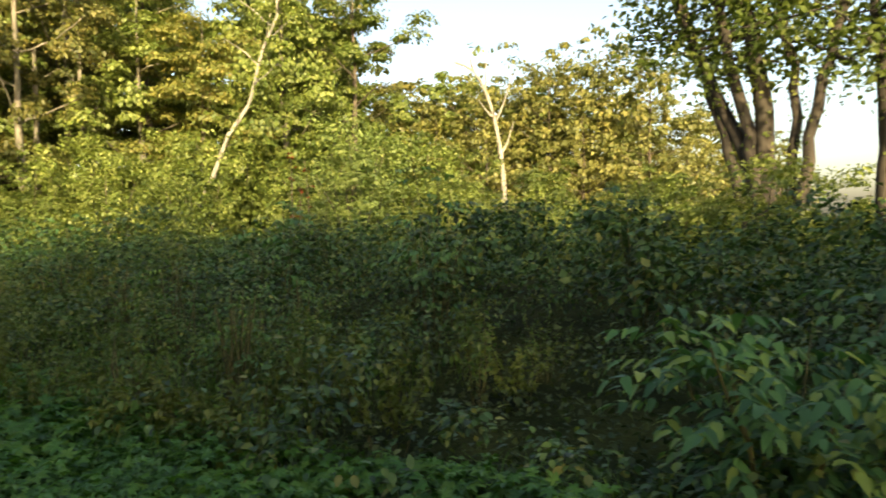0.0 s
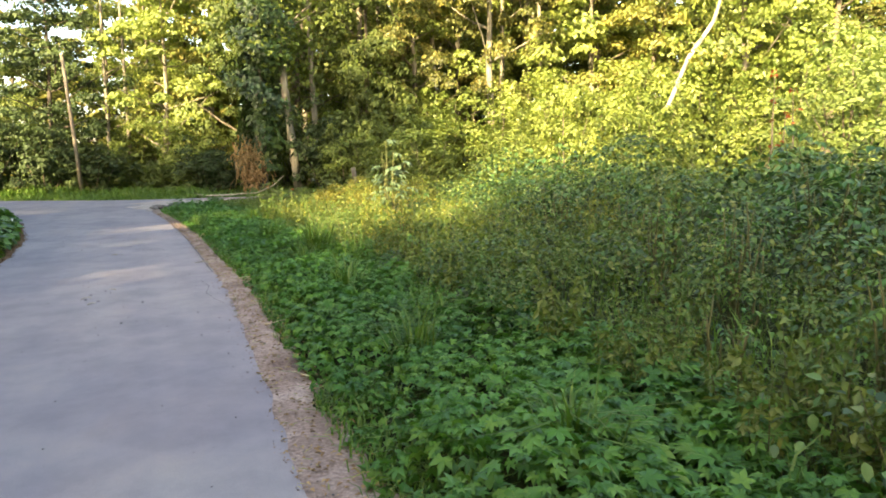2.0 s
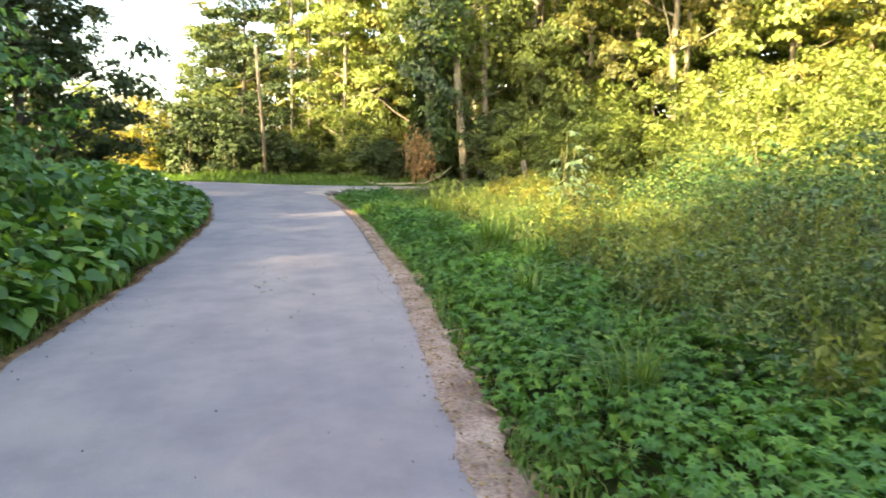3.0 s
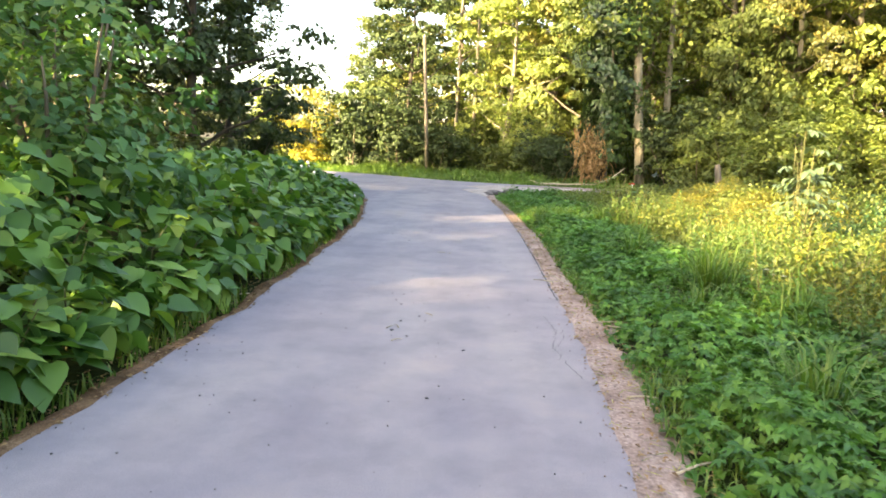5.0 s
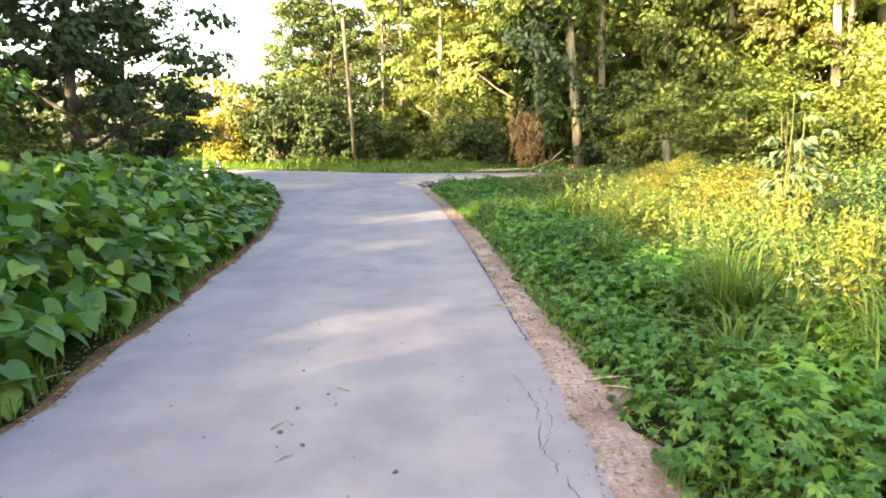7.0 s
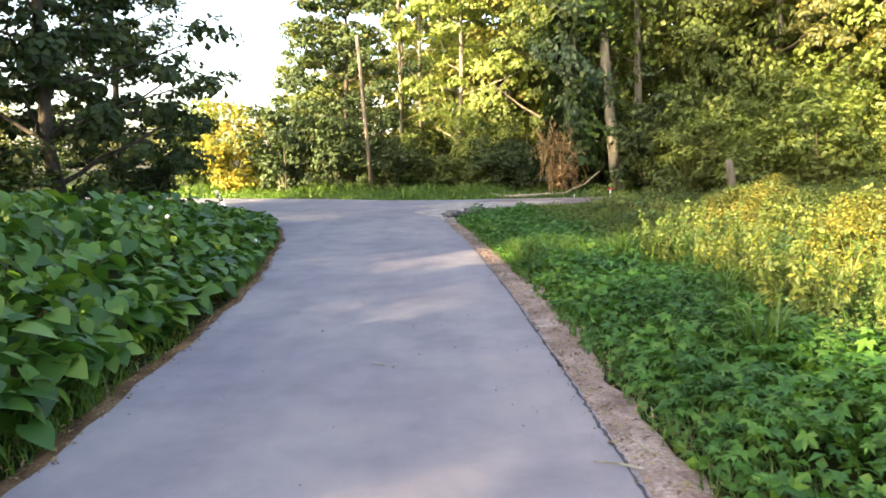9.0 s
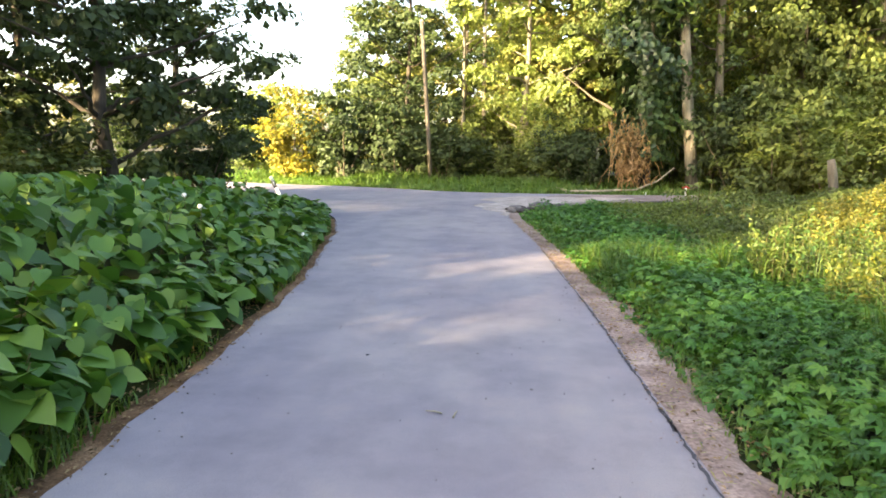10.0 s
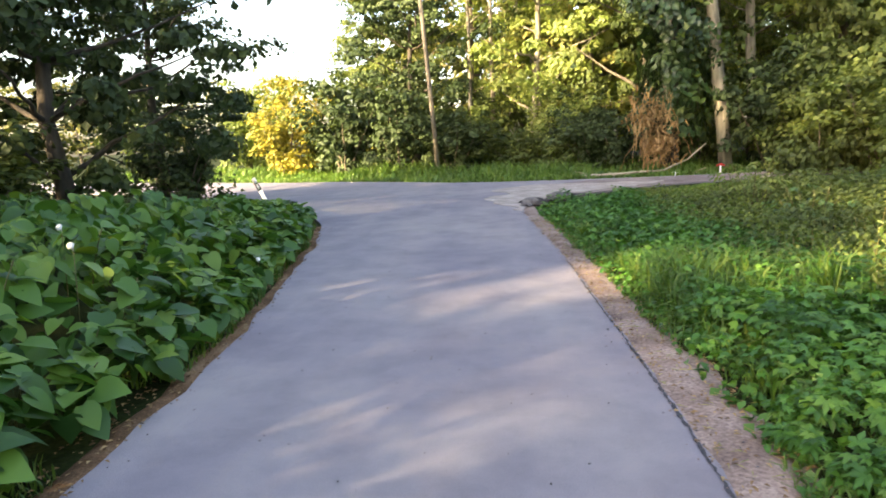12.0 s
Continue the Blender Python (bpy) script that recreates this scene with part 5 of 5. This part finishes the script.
# ---- single plants on the right ----
# upright leafy weeds: each clump a handful of stalks with leaves all the way up
def stalk_clump(seed, h, mat, label, stalks=8, leaf=0.055, spread=0.22):
    r = np.random.default_rng(seed)
    root = tagged(new("stalk_weed"), label, "weed")
    C, out = [], []
    for k in range(stalks):
        a, d = r.uniform(0, 6.28), spread * r.uniform(0.1, 1)
        P = wobble((np.cos(a) * d * 0.5, np.sin(a) * d * 0.5, 0), (np.cos(a) * d * 1.4, np.sin(a) * d * 1.4, h * r.uniform(0.65, 1.1)), 7, 0.012, r)
        part("stalk", np_mesh("stalk", *tube(P, np.linspace(0.006, 0.002, 7), 4), M_STEM), root)
        m = 44
        u = r.uniform(0.2, 1, m) ** 0.8 * 6
        i = np.minimum(u.astype(int), 5)
        q = P[i] + (P[i + 1] - P[i]) * (u - i)[:, None]
        az = r.uniform(0, 6.28, m)
        w = np.c_[np.cos(az), np.sin(az), r.uniform(-0.1, 0.6, m)]
        C.append(q + w * (leaf * (1.5 - u / 6) * r.uniform(0.4, 1.1, m))[:, None])
        out.append(w)
    C = np.concatenate(C)
    C[:, 2] = np.maximum(C[:, 2], 0.03)
    part("foliage", np_mesh("foliage", *leaf_cloud(C, leaf, r, 0.4, np.concatenate(out) * 0.5, slim=0.22), mat), root)
    return root


GROUP_STALK = "leafy stalks on the bank"
sr = np.random.default_rng(411)
kinds = [stalk_clump(401, 0.80, L_WEEDLIT, "clump of upright weed stalks coloured yellow-green for low sun"),
         stalk_clump(402, 0.75, L_WEED, "clump of olive-green leafy weed stalks"),
         stalk_clump(403, 0.85, L_WEED, "clump of tall fine-leaved weed stalks", 9, 0.045, 0.28),
         stalk_clump(404, 0.65, L_GREEN, "clump of fresh green weed stalks", 7, 0.065)]
spots = [[], [], [], []]
for k in range(150):
    y = sr.uniform(3.5, 13.0) if k < 105 else sr.uniform(-3.5, 4.0)
    x = float(right_x(y)) + 1.9 + 3.9 * sr.uniform(0, 1) ** 1.2
    kind = (0, 1, 3, 2, 3)[k % 5] if k < 105 else (1, 3, 3, 2, 3)[k % 5]
    spots[kind].append((x, y, sr.uniform(0.75, 1.2), sr.uniform(0, 6.2), sr.uniform(0.8, 1.15)))
for ob, where in zip(kinds, spots):
    stand(ob, where, GROUP_STALK)


for i, (x, y, h, n_) in enumerate([(1.75, 0.7, 0.5, 90), (2.2, 1.6, 0.45, 80), (1.95, 3.3, 0.55, 90), (2.35, 6.4, 0.8, 190), (2.7, 5.2, 0.6, 90), (2.05, 8.6, 0.6, 90), (1.8, -1.2, 0.5, 90), (2.6, 10.2, 0.6, 90), (1.9, 5.4, 0.5, 80), (2.4, 13.2, 0.6, 90)]):
    r2 = np.random.default_rng(300 + i)
    B = np.c_[r2.normal(size=(n_, 2)) * 0.07, np.zeros(n_)]
    tuft = tagged(new("grass_tuft"), "arching tuft of long green grass", "grass", "grass tufts on the verge")
    part("foliage", np_mesh("foliage", *blade_cloud(B, h, r2, 0.007, 0.9), L_GRASS), tuft)
    tuft.matrix_basis = Matrix.Translation((x, y, 0.02))


def elder(x, y, height, seed, label, leaf_mat, sprays=46, size=0.125, radius=0.8):
    r = np.random.default_rng(seed)
    root = tagged(new("elder_bush"), label, "shrub")
    C, Y, T, S = [], [], [], []
    for k in range(9):
        a = k * 0.7 + r.uniform(-0.2, 0.2)
        e = np.array([np.cos(a) * radius * r.uniform(0.2, 0.8), np.sin(a) * radius * r.uniform(0.2, 0.8), height * r.uniform(0.6, 1.0)])
        P = wobble((np.cos(a) * 0.06, np.sin(a) * 0.06, 0), e, 7, 0.03, r)
        part("stem", np_mesh("stem", *tube(P, np.linspace(0.016, 0.005, 7), 5), M_STEM), root)
        for _ in range(sprays // 9 + 1):
            q = P[r.integers(2, 7)] + r.normal(size=3) * 0.06
            az, ln = r.uniform(0, 2 * np.pi), r.uniform(0.22, 0.34)
            d = np.array([-np.sin(az), np.cos(az), -0.15])
            for j in range(7):
                u = 0.35 + 0.65 * (j // 2) / 3
                turn = 0 if j == 6 else (1.0 if j % 2 else -1.0)
                C.append(q + d * ln * u)
                Y.append(az + turn + r.normal() * 0.15)
                T.append(0.35 + r.normal() * 0.2)
                S.append(size * r.uniform(0.75, 1.2))
    part("foliage", np_mesh("foliage", *shape_cloud(LEAFLET, np.array(C), np.array(Y), np.array(T), np.array(S), r.normal(size=len(C)) * 0.2), leaf_mat), root)
    root.matrix_basis = Matrix.Translation((x, y, -0.05))
    return root


elder(3.45, -5.5, 1.30, 91, "elder bush with paired leaflets, some coloured lime as if lit", L_ELDERLIT, 270, 0.095, 0.95)
elder(3.6, -6.3, 1.1, 92, "young elder bush in deep shade", L_ELDER, 130, 0.085, 0.8)
elder(9.5, -3.2, 2.0, 93, "dark elder standing above the brambles", L_BRAMBLE, 60, 0.14, 0.6)
er = np.random.default_rng(201)
for k in range(15):
    ex, ey = er.uniform(4.5, 13.5), er.uniform(-9, 11)
    if 3.5 < ex < 7 and ey > 7.5:
        continue
    eh = float(bank_height(np.array(ex), np.array(ey))) + er.uniform(0.15, 0.55)
    elder(ex, ey, eh, 210 + k, ("leafy sapling pushing up through the brambles", "tall nettle clump standing in the brambles", "young elder among the brambles")[k % 3], (L_ELDER, L_BRAMBLE, L_GREEN)[k % 3], 40, er.uniform(0.09, 0.13), er.uniform(0.4, 0.75))
for k in range(20):
    ex, ey = er.uniform(3.4, 9.0), er.uniform(14.0, 20.6)
    if ex > 3.9 and ey < 17.2:
        continue
    elder(ex, ey, er.uniform(0.55, 1.15), 270 + k, "rank green weeds between the lane and the wood", (L_GREEN, L_BRAMBLE, L_ELDER, L_OLIVE)[k % 4], 44, er.uniform(0.07, 0.12), er.uniform(0.5, 0.85))
for k in range(10):
    ex, ey = er.uniform(8.0, 15.0), er.uniform(-6, 8)
    elder(ex, ey, float(bank_height(np.array(ex), np.array(ey))) + er.uniform(0.3, 0.9), 300 + k, "tall broad-leaved weed rising from the bramble field", (L_BRAMBLE, L_ELDER)[k % 2], 60, er.uniform(0.12, 0.17), er.uniform(0.6, 1.0))
elder(7.0, 1.5, 1.7, 94, "young elder rising from the brambles", L_ELDER, 60, 0.12, 0.7)
elder(4.85, 10.1, 2.05, 95, "tall grey-green weed with broad leaves", L_GREYLEAF, 46, 0.14, 0.45)
elder(8.3, 9.0, 1.9, 96, "bushy elder beside the weed patch", L_ELDER, 60, 0.13, 0.8)

for k in range(12):
    ex, ey = er.uniform(3.1, 6.0), er.uniform(-2.5, 7.5)
    eh = float(bank_height(np.array(ex), np.array(ey))) + er.uniform(0.1, 0.35)
    elder(ex, ey, eh, 240 + k, "fresh lime-green weed standing above the brambles", L_KNOTS, 46, er.uniform(0.045, 0.07), er.uniform(0.22, 0.4))
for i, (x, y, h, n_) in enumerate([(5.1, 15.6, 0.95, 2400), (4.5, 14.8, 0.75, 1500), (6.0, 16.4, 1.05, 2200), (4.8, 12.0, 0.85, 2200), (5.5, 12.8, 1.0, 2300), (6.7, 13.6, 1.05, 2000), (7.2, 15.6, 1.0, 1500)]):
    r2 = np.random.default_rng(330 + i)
    weed = tagged(new("golden_weed"), "bushy golden weed with sunlit yellow put into its leaves", "plant", "golden weeds")
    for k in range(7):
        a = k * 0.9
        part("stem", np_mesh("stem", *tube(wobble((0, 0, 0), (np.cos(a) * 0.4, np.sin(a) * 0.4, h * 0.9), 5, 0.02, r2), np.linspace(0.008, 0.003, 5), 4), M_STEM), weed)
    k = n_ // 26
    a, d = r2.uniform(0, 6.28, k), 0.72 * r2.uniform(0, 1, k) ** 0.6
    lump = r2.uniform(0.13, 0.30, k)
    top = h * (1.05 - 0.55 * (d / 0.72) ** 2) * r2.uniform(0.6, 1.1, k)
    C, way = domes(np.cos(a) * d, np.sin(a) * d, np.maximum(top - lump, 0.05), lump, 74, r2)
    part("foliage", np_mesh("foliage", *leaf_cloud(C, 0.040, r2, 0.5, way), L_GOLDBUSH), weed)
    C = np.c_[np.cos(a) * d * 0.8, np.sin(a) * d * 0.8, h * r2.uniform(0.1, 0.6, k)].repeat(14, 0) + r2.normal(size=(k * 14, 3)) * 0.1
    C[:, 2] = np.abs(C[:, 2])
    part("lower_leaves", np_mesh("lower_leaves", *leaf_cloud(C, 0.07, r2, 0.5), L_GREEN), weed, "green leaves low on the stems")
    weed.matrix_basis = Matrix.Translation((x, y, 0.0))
for i, (x, y, z) in enumerate([(2.75, 6.05, 0.50), (2.86, 5.95, 0.46), (2.66, 6.2, 0.47), (2.9, 6.25, 0.42), (4.9, 15.0, 0.6), (3.5, 3.1, 0.62)]):
    fl = tagged(new("white_umbel"), "flat white flower head on a green stalk", "flower", "white umbels")
    part("stalk", np_mesh("stalk", *tube(np.array([(0, 0, 0), (0.01, 0, z * 0.5), (0, 0.01, z)]), [0.004, 0.003, 0.003], 5), M_STEM), fl)
    r2 = np.random.default_rng(360 + i)
    C = np.c_[r2.normal(size=(40, 2)) * 0.014, z + r2.uniform(0, 0.012, 40)]
    part("flower_head", np_mesh("flower_head", *leaf_cloud(C, 0.011, r2, 2.5, slim=0.5), M_PETAL), fl, "tiny white florets")
    fl.matrix_basis = Matrix.Translation((x, y, -0.02))

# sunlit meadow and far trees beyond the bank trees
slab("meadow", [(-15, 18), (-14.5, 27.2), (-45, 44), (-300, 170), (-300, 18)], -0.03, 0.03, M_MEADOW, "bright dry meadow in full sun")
fr = np.random.default_rng(98)
for i in range(11):
    a = radians(18 + i * 3.4)
    d = fr.uniform(120, 150)
    put(t_far2 if i % 3 == 0 else t_far, -math.sin(a) * d, math.cos(a) * d, fr.uniform(0.7, 1.0), fr.uniform(0, 6), 0.8, "", "far trees across the meadow")
